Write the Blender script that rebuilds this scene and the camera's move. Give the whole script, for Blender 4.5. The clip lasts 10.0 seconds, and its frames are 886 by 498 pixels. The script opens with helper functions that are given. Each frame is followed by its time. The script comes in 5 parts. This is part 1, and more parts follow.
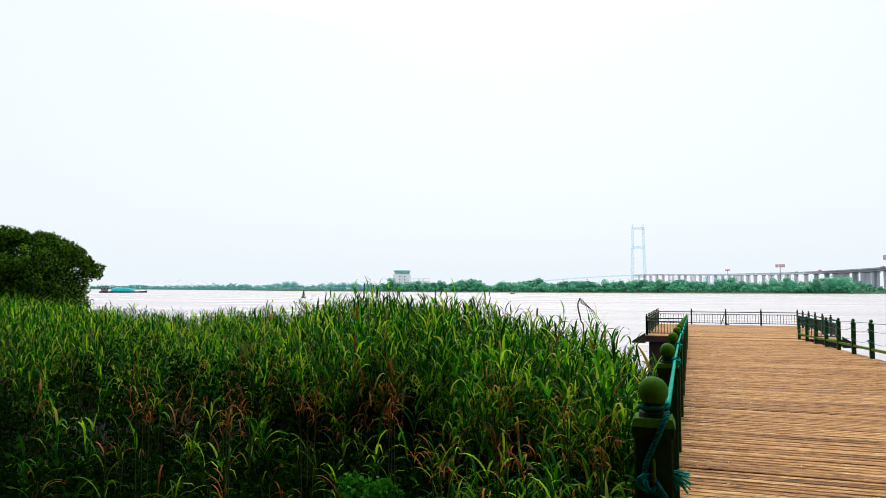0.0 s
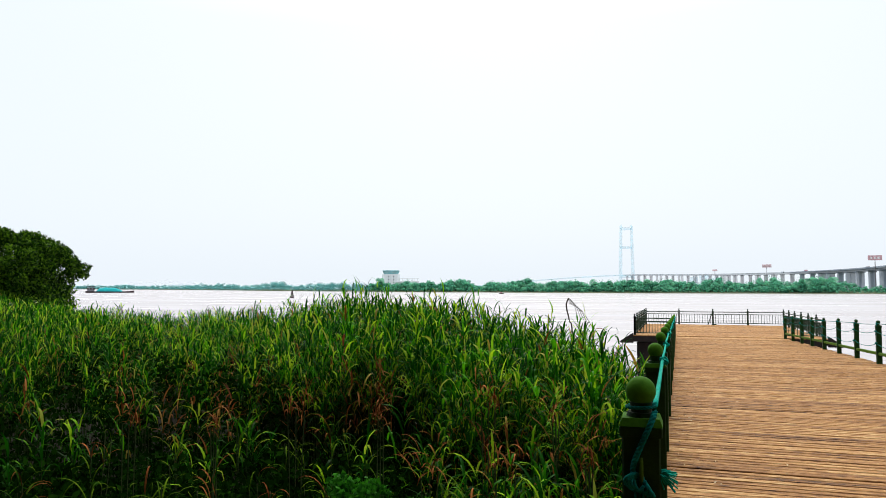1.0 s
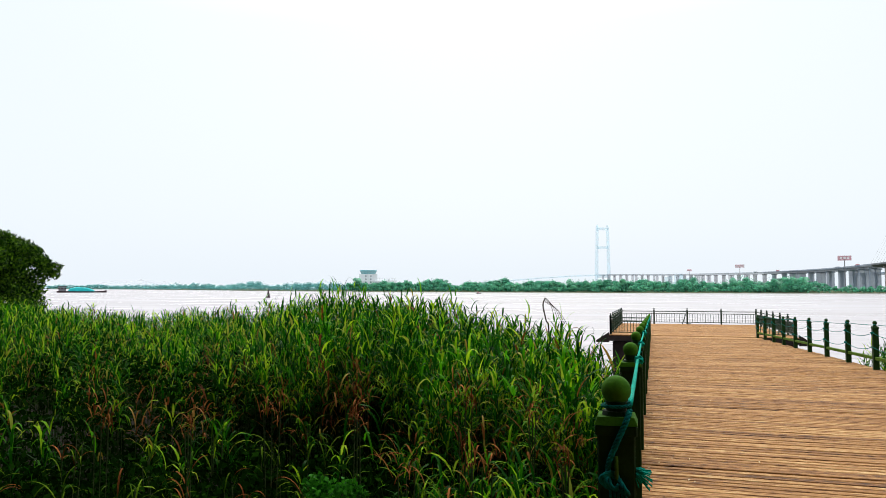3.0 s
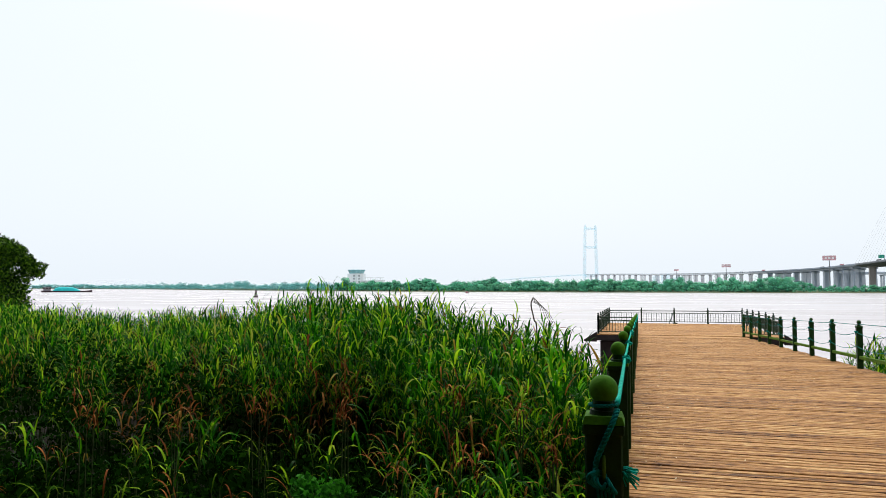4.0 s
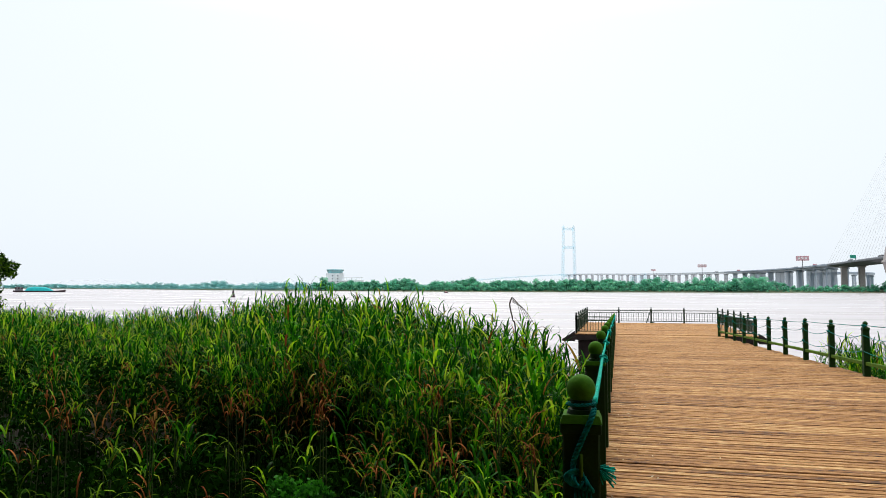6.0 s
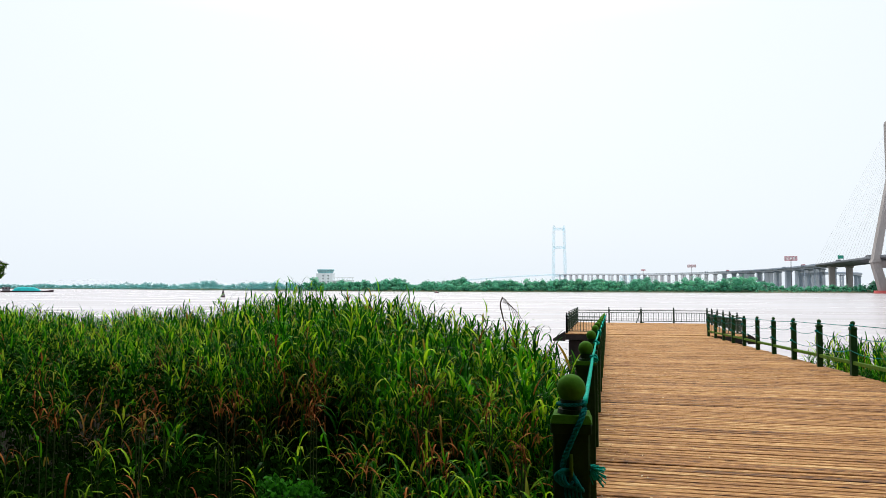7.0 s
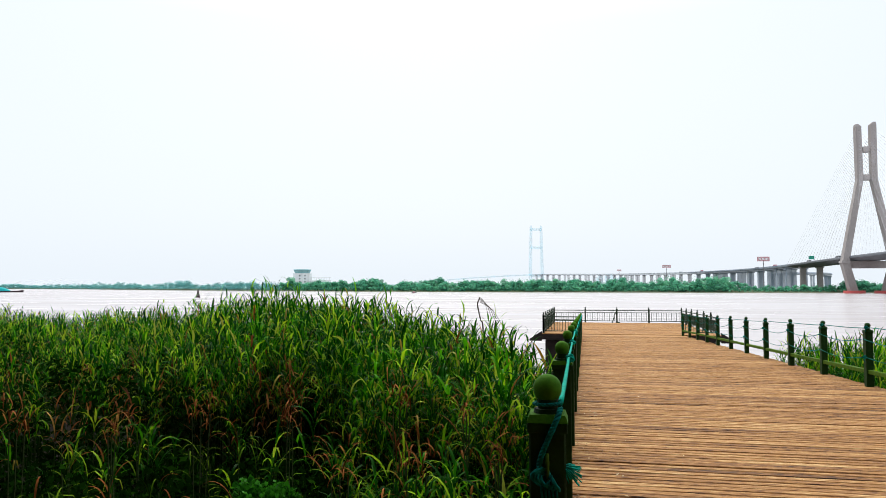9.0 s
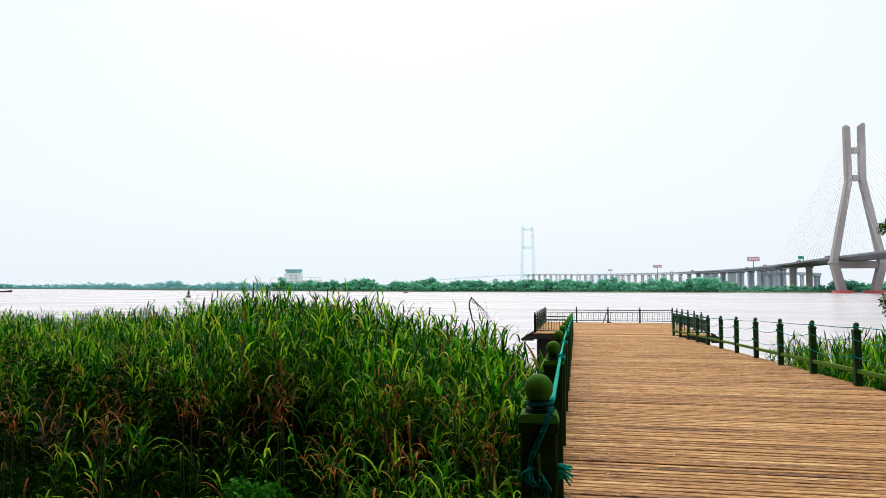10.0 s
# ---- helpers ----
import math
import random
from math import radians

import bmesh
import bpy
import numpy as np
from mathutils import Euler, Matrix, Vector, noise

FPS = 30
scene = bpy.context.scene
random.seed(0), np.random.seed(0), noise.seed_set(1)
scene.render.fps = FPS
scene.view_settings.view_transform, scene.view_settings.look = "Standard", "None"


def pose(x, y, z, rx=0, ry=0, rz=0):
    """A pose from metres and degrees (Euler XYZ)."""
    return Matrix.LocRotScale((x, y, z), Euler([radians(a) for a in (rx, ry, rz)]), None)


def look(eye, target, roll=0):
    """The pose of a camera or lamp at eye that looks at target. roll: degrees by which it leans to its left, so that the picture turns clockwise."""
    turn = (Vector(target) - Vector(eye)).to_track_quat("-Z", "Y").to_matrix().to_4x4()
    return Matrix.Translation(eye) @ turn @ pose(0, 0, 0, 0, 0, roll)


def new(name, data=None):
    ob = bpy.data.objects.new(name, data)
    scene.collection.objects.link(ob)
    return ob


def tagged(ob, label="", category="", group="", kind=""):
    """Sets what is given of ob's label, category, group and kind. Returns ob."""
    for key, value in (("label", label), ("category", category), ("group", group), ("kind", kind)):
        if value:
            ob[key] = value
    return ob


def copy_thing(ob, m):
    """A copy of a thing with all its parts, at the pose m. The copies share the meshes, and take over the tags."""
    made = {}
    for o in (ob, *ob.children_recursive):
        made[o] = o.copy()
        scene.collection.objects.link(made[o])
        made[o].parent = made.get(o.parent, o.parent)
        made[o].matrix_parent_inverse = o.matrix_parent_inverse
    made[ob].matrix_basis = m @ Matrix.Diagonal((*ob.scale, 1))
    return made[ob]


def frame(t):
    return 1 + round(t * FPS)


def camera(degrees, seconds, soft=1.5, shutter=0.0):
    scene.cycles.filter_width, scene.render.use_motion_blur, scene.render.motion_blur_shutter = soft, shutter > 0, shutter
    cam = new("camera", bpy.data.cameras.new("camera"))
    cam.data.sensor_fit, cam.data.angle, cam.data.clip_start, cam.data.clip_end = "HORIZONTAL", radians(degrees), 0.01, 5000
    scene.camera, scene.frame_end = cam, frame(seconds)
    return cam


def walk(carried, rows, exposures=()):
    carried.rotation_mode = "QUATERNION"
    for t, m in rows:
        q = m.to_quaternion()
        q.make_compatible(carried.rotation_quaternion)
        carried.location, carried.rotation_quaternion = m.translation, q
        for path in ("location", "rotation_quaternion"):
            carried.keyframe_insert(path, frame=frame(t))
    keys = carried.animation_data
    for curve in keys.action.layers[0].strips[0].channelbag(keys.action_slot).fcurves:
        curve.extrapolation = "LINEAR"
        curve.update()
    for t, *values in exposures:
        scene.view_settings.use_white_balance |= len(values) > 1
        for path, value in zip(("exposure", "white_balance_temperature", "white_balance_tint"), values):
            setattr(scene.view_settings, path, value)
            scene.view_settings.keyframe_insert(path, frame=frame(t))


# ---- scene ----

# World: z = 0 is the river's surface, +y runs along the boardwalk, the viewer stands at x = y = 0.
EYE = 6.0
cam = camera(64.3, 10.0, soft=0.8)
HEADING = 19.24
TURNS = [(0.0, 0.0, 3.15), (0.5, 0.40, 3.15), (1.0, 0.90, 3.15), (1.5, 1.363, 3.147), (2.0, 1.83, 3.145),
         (2.5, 2.28, 3.14), (4.0, 3.68, 3.10), (4.5, 4.157, 3.09), (5.0, 4.60, 3.09), (5.5, 5.0, 3.087),
         (7.0, 6.135, 3.087), (7.5, 6.52, 3.092), (8.0, 6.987, 3.096), (8.5, 7.498, 3.096), (9.0, 7.97, 3.094),
         (9.5, 8.376, 3.092), (10.0, 8.645, 3.087)]
walk(cam, [(t, pose(0.0006 * t, 0, EYE + 0.0003 * t, 90 + p, 0, HEADING - a)) for t, a, p in TURNS])

# ---- light: a bright, hazy, overcast sky and a weak, very soft sun ----
SUN_EL, SUN_ROT = radians(46), radians(-14)
world = bpy.data.worlds.new("sky")
scene.world = world
world.use_nodes = True
wn, wl = world.node_tree.nodes, world.node_tree.links
wn.clear()
sky = wn.new("ShaderNodeTexSky")
sky.sky_type = "NISHITA"
sky.sun_disc = False
sky.sun_elevation, sky.sun_rotation = SUN_EL, SUN_ROT
sky.air_density, sky.dust_density = 1.0, 6.0
dim = wn.new("ShaderNodeVectorMath")
dim.operation = "SCALE"
dim.inputs["Scale"].default_value = 0.1
cloud = wn.new("ShaderNodeMix")
cloud.data_type = "RGBA"
cloud.inputs["Factor"].default_value = 0.9
cloud.inputs["B"].default_value = (0.93, 1.01, 1.09, 1)
back = wn.new("ShaderNodeBackground")
wout = wn.new("ShaderNodeOutputWorld")
wl.new(sky.outputs[0], dim.inputs[0])
wl.new(dim.outputs[0], cloud.inputs["A"])
wl.new(cloud.outputs["Result"], back.inputs["Color"])
# an overcast sky is brightest overhead
aim, part_z, rise = wn.new("ShaderNodeTexCoord"), wn.new("ShaderNodeSeparateXYZ"), wn.new("ShaderNodeMapRange")
rise.inputs["From Min"].default_value, rise.inputs["From Max"].default_value = 0.35, 1.0
rise.inputs["To Min"].default_value, rise.inputs["To Max"].default_value = 1.0, 2.3
wl.new(aim.outputs["Generated"], part_z.inputs[0])
wl.new(part_z.outputs["Z"], rise.inputs["Value"])
wl.new(rise.outputs[0], back.inputs["Strength"])
wl.new(back.outputs[0], wout.inputs[0])
sun = new("sun", bpy.data.lights.new("sun", "SUN"))
sun.data.energy, sun.data.angle, sun.data.color = 2.4, radians(30), (1.0, 0.95, 0.84)
sun.matrix_world = look((-16.8, 67.4, 72), (0, 0, 0))

# ---- materials ----


def ramp_node(n, stops):
    r = n.new("ShaderNodeValToRGB")
    while len(r.color_ramp.elements) < len(stops):
        r.color_ramp.elements.new(0.5)
    for e, (pos, c) in zip(r.color_ramp.elements, stops):
        e.position, e.color = pos, (*c, 1)
    return r


def surface(name, dark, light, rough=0.7, metal=0.0, scale=8.0, stretch=(1, 1, 1), bump=0.2, fine=60.0, spread=0.35,
            thin=0.0, random_by="", gloss=0.4, low=0.3, high=0.7):
    """Two scales of noise between two colours; thin mixes in transparency that stands in for haze."""
    m = bpy.data.materials.new(name)
    m.use_nodes = True
    n, l = m.node_tree.nodes, m.node_tree.links
    p = n["Principled BSDF"]
    p.inputs["Roughness"].default_value, p.inputs["Metallic"].default_value = rough, metal
    p.inputs["Specular IOR Level"].default_value = gloss
    tc, mp = n.new("ShaderNodeTexCoord"), n.new("ShaderNodeMapping")
    mp.inputs["Scale"].default_value = stretch
    l.new(tc.outputs["Object"], mp.inputs["Vector"])
    a, b = n.new("ShaderNodeTexNoise"), n.new("ShaderNodeTexNoise")
    a.inputs["Scale"].default_value, a.inputs["Detail"].default_value = scale, 6
    b.inputs["Scale"].default_value, b.inputs["Detail"].default_value = fine, 4
    for t in (a, b):
        l.new(mp.outputs[0], t.inputs["Vector"])
    mix = n.new("ShaderNodeMath")
    mix.operation = "MULTIPLY_ADD"
    mix.inputs[1].default_value = spread
    l.new(b.outputs["Fac"], mix.inputs[0])
    sub = n.new("ShaderNodeMath")
    sub.operation = "MULTIPLY"
    sub.inputs[1].default_value = 1 - spread
    l.new(a.outputs["Fac"], sub.inputs[0])
    l.new(sub.outputs[0], mix.inputs[2])
    value = mix.outputs[0]
    if random_by:
        src = n.new("ShaderNodeObjectInfo") if random_by == "object" else n.new("ShaderNodeNewGeometry")
        add = n.new("ShaderNodeMath")
        add.operation = "MULTIPLY_ADD"
        add.inputs[1].default_value = 0.3
        l.new(src.outputs["Random" if random_by == "object" else "Random Per Island"], add.inputs[0])
        off = n.new("ShaderNodeMath")
        off.operation = "ADD"
        off.inputs[1].default_value = -0.15
        l.new(value, add.inputs[2])
        l.new(add.outputs[0], off.inputs[0])
        value = off.outputs[0]
    r = ramp_node(n, [(low, dark), (high, light)])
    l.new(value, r.inputs[0])
    l.new(r.outputs[0], p.inputs["Base Color"])
    if bump:
        bp = n.new("ShaderNodeBump")
        bp.inputs["Strength"].default_value, bp.inputs["Distance"].default_value = bump, 0.02
        l.new(mix.outputs[0], bp.inputs["Height"])
        l.new(bp.outputs[0], p.inputs["Normal"])
    if thin:
        tr, ms = n.new("ShaderNodeBsdfTransparent"), n.new("ShaderNodeMixShader")
        ms.inputs[0].default_value = thin
        l.new(p.outputs[0], ms.inputs[1])
        l.new(tr.outputs[0], ms.inputs[2])
        l.new(ms.outputs[0], n["Material Output"].inputs[0])
    return m


def leafy(name, stops, glow=0.35, rough=0.45, thin=0.0, gloss=0.02):
    """Leaves: each island takes its own tone; light passes partly through them. thin stands in for haze."""
    m = bpy.data.materials.new(name)
    m.use_nodes = True
    n, l = m.node_tree.nodes, m.node_tree.links
    p = n["Principled BSDF"]
    p.inputs["Roughness"].default_value = rough
    p.inputs["Specular IOR Level"].default_value = gloss
    g = n.new("ShaderNodeNewGeometry")
    r = ramp_node(n, stops)
    l.new(g.outputs["Random Per Island"], r.inputs[0])
    tc, no = n.new("ShaderNodeTexCoord"), n.new("ShaderNodeTexNoise")
    no.inputs["Scale"].default_value = 3.0
    l.new(tc.outputs["Object"], no.inputs["Vector"])
    h = n.new("ShaderNodeHueSaturation")
    mr = n.new("ShaderNodeMapRange")
    mr.inputs["From Min"].default_value, mr.inputs["From Max"].default_value = 0.3, 0.7
    mr.inputs["To Min"].default_value, mr.inputs["To Max"].default_value = 0.6, 1.35
    l.new(no.outputs["Fac"], mr.inputs["Value"])
    l.new(mr.outputs[0], h.inputs["Value"])
    l.new(r.outputs[0], h.inputs["Color"])
    l.new(h.outputs[0], p.inputs["Base Color"])
    t, ms = n.new("ShaderNodeBsdfTranslucent"), n.new("ShaderNodeMixShader")
    l.new(h.outputs[0], t.inputs["Color"])
    ms.inputs[0].default_value = glow
    l.new(p.outputs[0], ms.inputs[1])
    l.new(t.outputs[0], ms.inputs[2])
    last = ms
    # transparency in place of haze over distant leaves
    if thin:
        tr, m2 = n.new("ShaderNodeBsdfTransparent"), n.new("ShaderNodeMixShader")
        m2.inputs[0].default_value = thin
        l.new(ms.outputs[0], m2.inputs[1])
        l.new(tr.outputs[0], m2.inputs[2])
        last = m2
    l.new(last.outputs[0], n["Material Output"].inputs[0])
    return m


def water_surface():
    m = bpy.data.materials.new("river_water")
    m.use_nodes = True
    n, l = m.node_tree.nodes, m.node_tree.links
    p = n["Principled BSDF"]
    p.inputs["Roughness"].default_value = 0.22
    p.inputs["IOR"].default_value = 1.33
    tc = n.new("ShaderNodeTexCoord")
    big = n.new("ShaderNodeTexNoise")
    mp = n.new("ShaderNodeMapping")
    mp.inputs["Scale"].default_value = (0.006, 0.03, 1)
    l.new(tc.outputs["Object"], mp.inputs["Vector"])
    big.inputs["Scale"].default_value, big.inputs["Detail"].default_value = 1.0, 5
    l.new(mp.outputs[0], big.inputs["Vector"])
    r = ramp_node(n, [(0.35, (0.35, 0.305, 0.298)), (0.65, (0.44, 0.398, 0.4))])
    l.new(big.outputs["Fac"], r.inputs[0])
    l.new(r.outputs[0], p.inputs["Base Color"])
    rip = n.new("ShaderNodeTexNoise")
    mp2 = n.new("ShaderNodeMapping")
    mp2.inputs["Scale"].default_value = (0.5, 1.1, 1)
    l.new(tc.outputs["Object"], mp2.inputs["Vector"])
    rip.inputs["Scale"].default_value, rip.inputs["Detail"].default_value = 1.0, 4
    l.new(mp2.outputs[0], rip.inputs["Vector"])
    bp = n.new("ShaderNodeBump")
    bp.inputs["Strength"].default_value, bp.inputs["Distance"].default_value = 0.16, 0.15
    l.new(rip.outputs["Fac"], bp.inputs["Height"])
    cur, mp3 = n.new("ShaderNodeTexNoise"), n.new("ShaderNodeMapping")
    mp3.inputs["Scale"].default_value = (0.02, 0.12, 1)
    l.new(tc.outputs["Object"], mp3.inputs["Vector"])
    cur.inputs["Scale"].default_value, cur.inputs["Detail"].default_value = 1.0, 6
    l.new(mp3.outputs[0], cur.inputs["Vector"])
    rr = n.new("ShaderNodeMapRange")
    rr.inputs["From Min"].default_value, rr.inputs["From Max"].default_value = 0.35, 0.65
    rr.inputs["To Min"].default_value, rr.inputs["To Max"].default_value = 0.22, 0.28
    l.new(cur.outputs["Fac"], rr.inputs["Value"])
    l.new(rr.outputs[0], p.inputs["Roughness"])
    l.new(bp.outputs[0], p.inputs["Normal"])
    return m


def scale_by_board(stretch):
    return stretch[1] > 1


def planking(name, random_by):
    """Sun-bleached decking: long streaks, short flecks, and a tone for each board."""
    m = bpy.data.materials.new(name)
    m.use_nodes = True
    n, l = m.node_tree.nodes, m.node_tree.links
    p = n["Principled BSDF"]
    p.inputs["Roughness"].default_value = 0.8
    p.inputs["Specular IOR Level"].default_value = 0.2
    tc = n.new("ShaderNodeTexCoord")
    src = n.new("ShaderNodeObjectInfo") if random_by == "object" else n.new("ShaderNodeNewGeometry")
    rnd = src.outputs["Random" if random_by == "object" else "Random Per Island"]
    shift = n.new("ShaderNodeVectorMath")
    shift.operation = "ADD"
    scaled = n.new("ShaderNodeMath")
    scaled.operation = "MULTIPLY"
    scaled.inputs[1].default_value = 57.0
    l.new(rnd, scaled.inputs[0])
    l.new(tc.outputs["Object"], shift.inputs[0])
    l.new(scaled.outputs[0], shift.inputs[1])
    place = n.new("ShaderNodeNewGeometry")
    fields = []
    for stretch, scale, detail in (((3.5, 75, 20), 1.0, 5), ((10, 46, 20), 1.0, 5), ((0.8, 1.7, 0.5), 1.0, 6)):
        mp, no = n.new("ShaderNodeMapping"), n.new("ShaderNodeTexNoise")
        mp.inputs["Scale"].default_value = stretch
        no.inputs["Scale"].default_value, no.inputs["Detail"].default_value = scale, detail
        l.new(shift.outputs[0] if scale_by_board(stretch) else place.outputs["Position"], mp.inputs["Vector"])
        l.new(mp.outputs[0], no.inputs["Vector"])
        fields.append(no.outputs["Fac"])
    total = None
    for field, gain in ((fields[0], 0.4), (fields[1], 0.66), (fields[2], 0.38), (rnd, 0.15)):
        mul = n.new("ShaderNodeMath")
        mul.operation = "MULTIPLY_ADD"
        mul.inputs[1].default_value = gain
        l.new(field, mul.inputs[0])
        if total is None:
            mul.inputs[2].default_value = -0.305
        else:
            l.new(total, mul.inputs[2])
        total = mul.outputs[0]
    r = ramp_node(n, [(0.30, (0.03, 0.011, 0.004)), (0.43, (0.215, 0.09, 0.025)), (0.56, (0.38, 0.187, 0.058)), (0.71, (0.6, 0.4, 0.185))])
    l.new(total, r.inputs[0])
    l.new(r.outputs[0], p.inputs["Base Color"])
    bp = n.new("ShaderNodeBump")
    bp.inputs["Strength"].default_value, bp.inputs["Distance"].default_value = 0.6, 0.006
    l.new(total, bp.inputs["Height"])
    l.new(bp.outputs[0], p.inputs["Normal"])
    return m


WATER = water_surface()
SOIL = surface("wet_soil", (0.012, 0.01, 0.008), (0.035, 0.028, 0.02), rough=0.9, scale=1.5, fine=20, gloss=0.1)
PLANK = planking("weathered_planks", "object")
PLANK_FAR = planking("weathered_planks_far", "island")
BEAM = surface("dark_tarred_timber", (0.008, 0.006, 0.006), (0.03, 0.02, 0.018), rough=0.8, scale=3, gloss=0.2)
GREEN = surface("green_paint", (0.006, 0.022, 0.005), (0.012, 0.045, 0.006), gloss=0.12, rough=0.6, scale=14, fine=90, bump=0.15)
GREEN_RAIL = surface("dark_green_rail_paint", (0.005, 0.018, 0.008), (0.012, 0.035, 0.014), rough=0.5, scale=12, fine=90, bump=0.1)
# lit copy of the post paint: sky light put into balls and caps
GREEN_SKYLIT = surface("green_paint_skylit", (0.02, 0.09, 0.003), (0.06, 0.175, 0.006), rough=0.85, scale=14, fine=90, bump=0.2, gloss=0.1)
GREEN_TOP = surface("dark_green_cap_paint", (0.008, 0.032, 0.006), (0.02, 0.06, 0.01), rough=0.7, scale=14, fine=90, bump=0.15, gloss=0.1)
# mottled yellow-green of the low rails and the iron eye
YELLOW_GREEN = surface("yellow_green_rail", (0.022, 0.07, 0.004), (0.1, 0.17, 0.01), gloss=0.08, rough=0.8, scale=9, fine=60, bump=0.3)
# one teal rope in two colours: a sunlit copy and a shaded copy
ROPE_SUNLIT = surface("teal_rope_sunlit", (0.0, 0.12, 0.085), (0.002, 0.5, 0.36), gloss=0.06, rough=0.8, scale=40, fine=200, bump=0.4)
ROPE_SHADED = surface("teal_rope_shaded", (0.0, 0.06, 0.055), (0.002, 0.2, 0.165), gloss=0.06, rough=0.85, scale=40, fine=200, bump=0.4)
CONCRETE = surface("bridge_concrete", (0.25, 0.225, 0.215), (0.37, 0.34, 0.33), rough=0.85, scale=0.08, fine=1.2, bump=0.1, stretch=(1, 1, 0.3), gloss=0.1)
# far concrete: haze put into a paler colour and transparency
CONCRETE_HAZE = surface("bridge_concrete_far_haze", (0.24, 0.24, 0.25), (0.38, 0.39, 0.42), rough=0.9, scale=0.05, fine=0.5, bump=0, thin=0.7, gloss=0)
DECKSIDE = surface("bridge_girder", (0.1, 0.108, 0.12), (0.18, 0.19, 0.21), rough=0.8, scale=0.1, fine=1, bump=0, gloss=0.1)
# bluer, paler copies of concrete and girder; haze put into their colour
CONCRETE_LIGHT_HAZE = surface("bridge_concrete_mid_haze", (0.24, 0.29, 0.36), (0.36, 0.42, 0.5), rough=0.9, scale=0.05, fine=0.5, bump=0, thin=0.42, gloss=0)
DECKSIDE_LIGHT_HAZE = surface("bridge_girder_mid_haze", (0.15, 0.19, 0.24), (0.24, 0.28, 0.34), rough=0.9, scale=0.1, fine=1, bump=0, thin=0.36, gloss=0)
DECKSIDE_HAZE = surface("bridge_girder_far_haze", (0.25, 0.29, 0.33), (0.33, 0.37, 0.4), rough=0.9, scale=0.1, fine=1, bump=0, thin=0.62, gloss=0)
# pale blue and mostly transparent, haze put into the material
PALE_HAZE = surface("tower_in_haze", (0.26, 0.6, 0.72), (0.34, 0.68, 0.8), rough=0.9, scale=0.03, fine=0.4, bump=0, thin=0.82, gloss=0)
CABLE = surface("stay_cable", (0.75, 0.75, 0.77), (0.88, 0.88, 0.9), rough=0.5, scale=1, bump=0, thin=0.74)
REDPAINT = surface("red_fender_paint", (0.45, 0.06, 0.06), (0.6, 0.12, 0.1), rough=0.7, scale=0.4, fine=3, bump=0)
# far walls, glass and billboards: lightened and part transparent to imitate haze
WHITEWALL = surface("white_render", (0.8, 0.83, 0.85), (0.88, 0.9, 0.91), rough=0.8, scale=0.1, fine=2, bump=0, thin=0.4, gloss=0)
TEALGLASS = surface("teal_glass", (0.1, 0.42, 0.46), (0.18, 0.52, 0.55), rough=0.4, scale=0.2, bump=0, thin=0.35)
GREYGLASS = surface("grey_window", (0.25, 0.31, 0.35), (0.35, 0.41, 0.45), rough=0.3, scale=0.2, bump=0, thin=0.62)
SIGNRED = surface("red_billboard", (0.46, 0.16, 0.2), (0.58, 0.25, 0.28), rough=0.6, scale=0.3, fine=3, bump=0, thin=0.42)
SIGNPALE = surface("pale_lettering", (0.7, 0.62, 0.62), (0.8, 0.74, 0.74), rough=0.7, scale=1, bump=0)
SIGNGREEN = surface("green_road_sign", (0.0, 0.2, 0.13), (0.01, 0.3, 0.2), rough=0.5, scale=0.5, bump=0)
STEEL = surface("grey_steel", (0.12, 0.12, 0.13), (0.2, 0.2, 0.21), rough=0.6, metal=0.3, scale=2, bump=0)
TARP = surface("teal_tarpaulin", (0.0, 0.25, 0.26), (0.01, 0.42, 0.42), rough=0.8, scale=0.4, fine=4, bump=0.2)
HULL = surface("dark_hull", (0.03, 0.02, 0.024), (0.07, 0.042, 0.045), rough=0.8, scale=0.5, fine=5, bump=0.1, gloss=0.1)
BARK = surface("bark", (0.03, 0.022, 0.015), (0.1, 0.075, 0.05), rough=0.95, scale=4, stretch=(1, 1, 0.2), bump=0.6, gloss=0.1)
# haze put into the hills' pale blue-grey and transparency
HAZEHILL = surface("hills_in_haze", (0.55, 0.6, 0.66), (0.62, 0.67, 0.72), rough=1, scale=0.01, fine=0.1, bump=0, thin=0.8, gloss=0)
G1, G2, G3, G4 = (0.003, 0.03, 0.001), (0.01, 0.085, 0.002), (0.065, 0.3, 0.003), (0.4, 0.62, 0.014)
REED = leafy("reed_leaves", [(0.0, G1), (0.52, G2), (0.76, G3), (0.91, G4), (0.975, (0.3, 0.32, 0.04)), (0.988, (0.24, 0.08, 0.014)), (1.0, (0.12, 0.035, 0.012))], 0.4, gloss=0.02)
STEM = surface("reed_stems", (0.025, 0.042, 0.014), (0.07, 0.09, 0.032), rough=0.95, scale=4, fine=30, bump=0, gloss=0.05)
CLUMPLEAF = surface("clump_leaves", (0.007, 0.04, 0.001), (0.12, 0.21, 0.006), rough=0.8, scale=2.5, fine=20, bump=0, random_by="object", gloss=0.02)
CLUMPDRY = surface("clump_dry_leaves", (0.13, 0.03, 0.008), (0.36, 0.13, 0.03), rough=0.9, scale=2.5, fine=20, bump=0, random_by="object", gloss=0.05)
DRY = leafy("dry_reed_leaves", [(0.0, (0.06, 0.018, 0.007)), (0.45, (0.22, 0.065, 0.016)), (0.75, (0.42, 0.17, 0.045)), (1.0, (0.36, 0.3, 0.05))], 0.3)
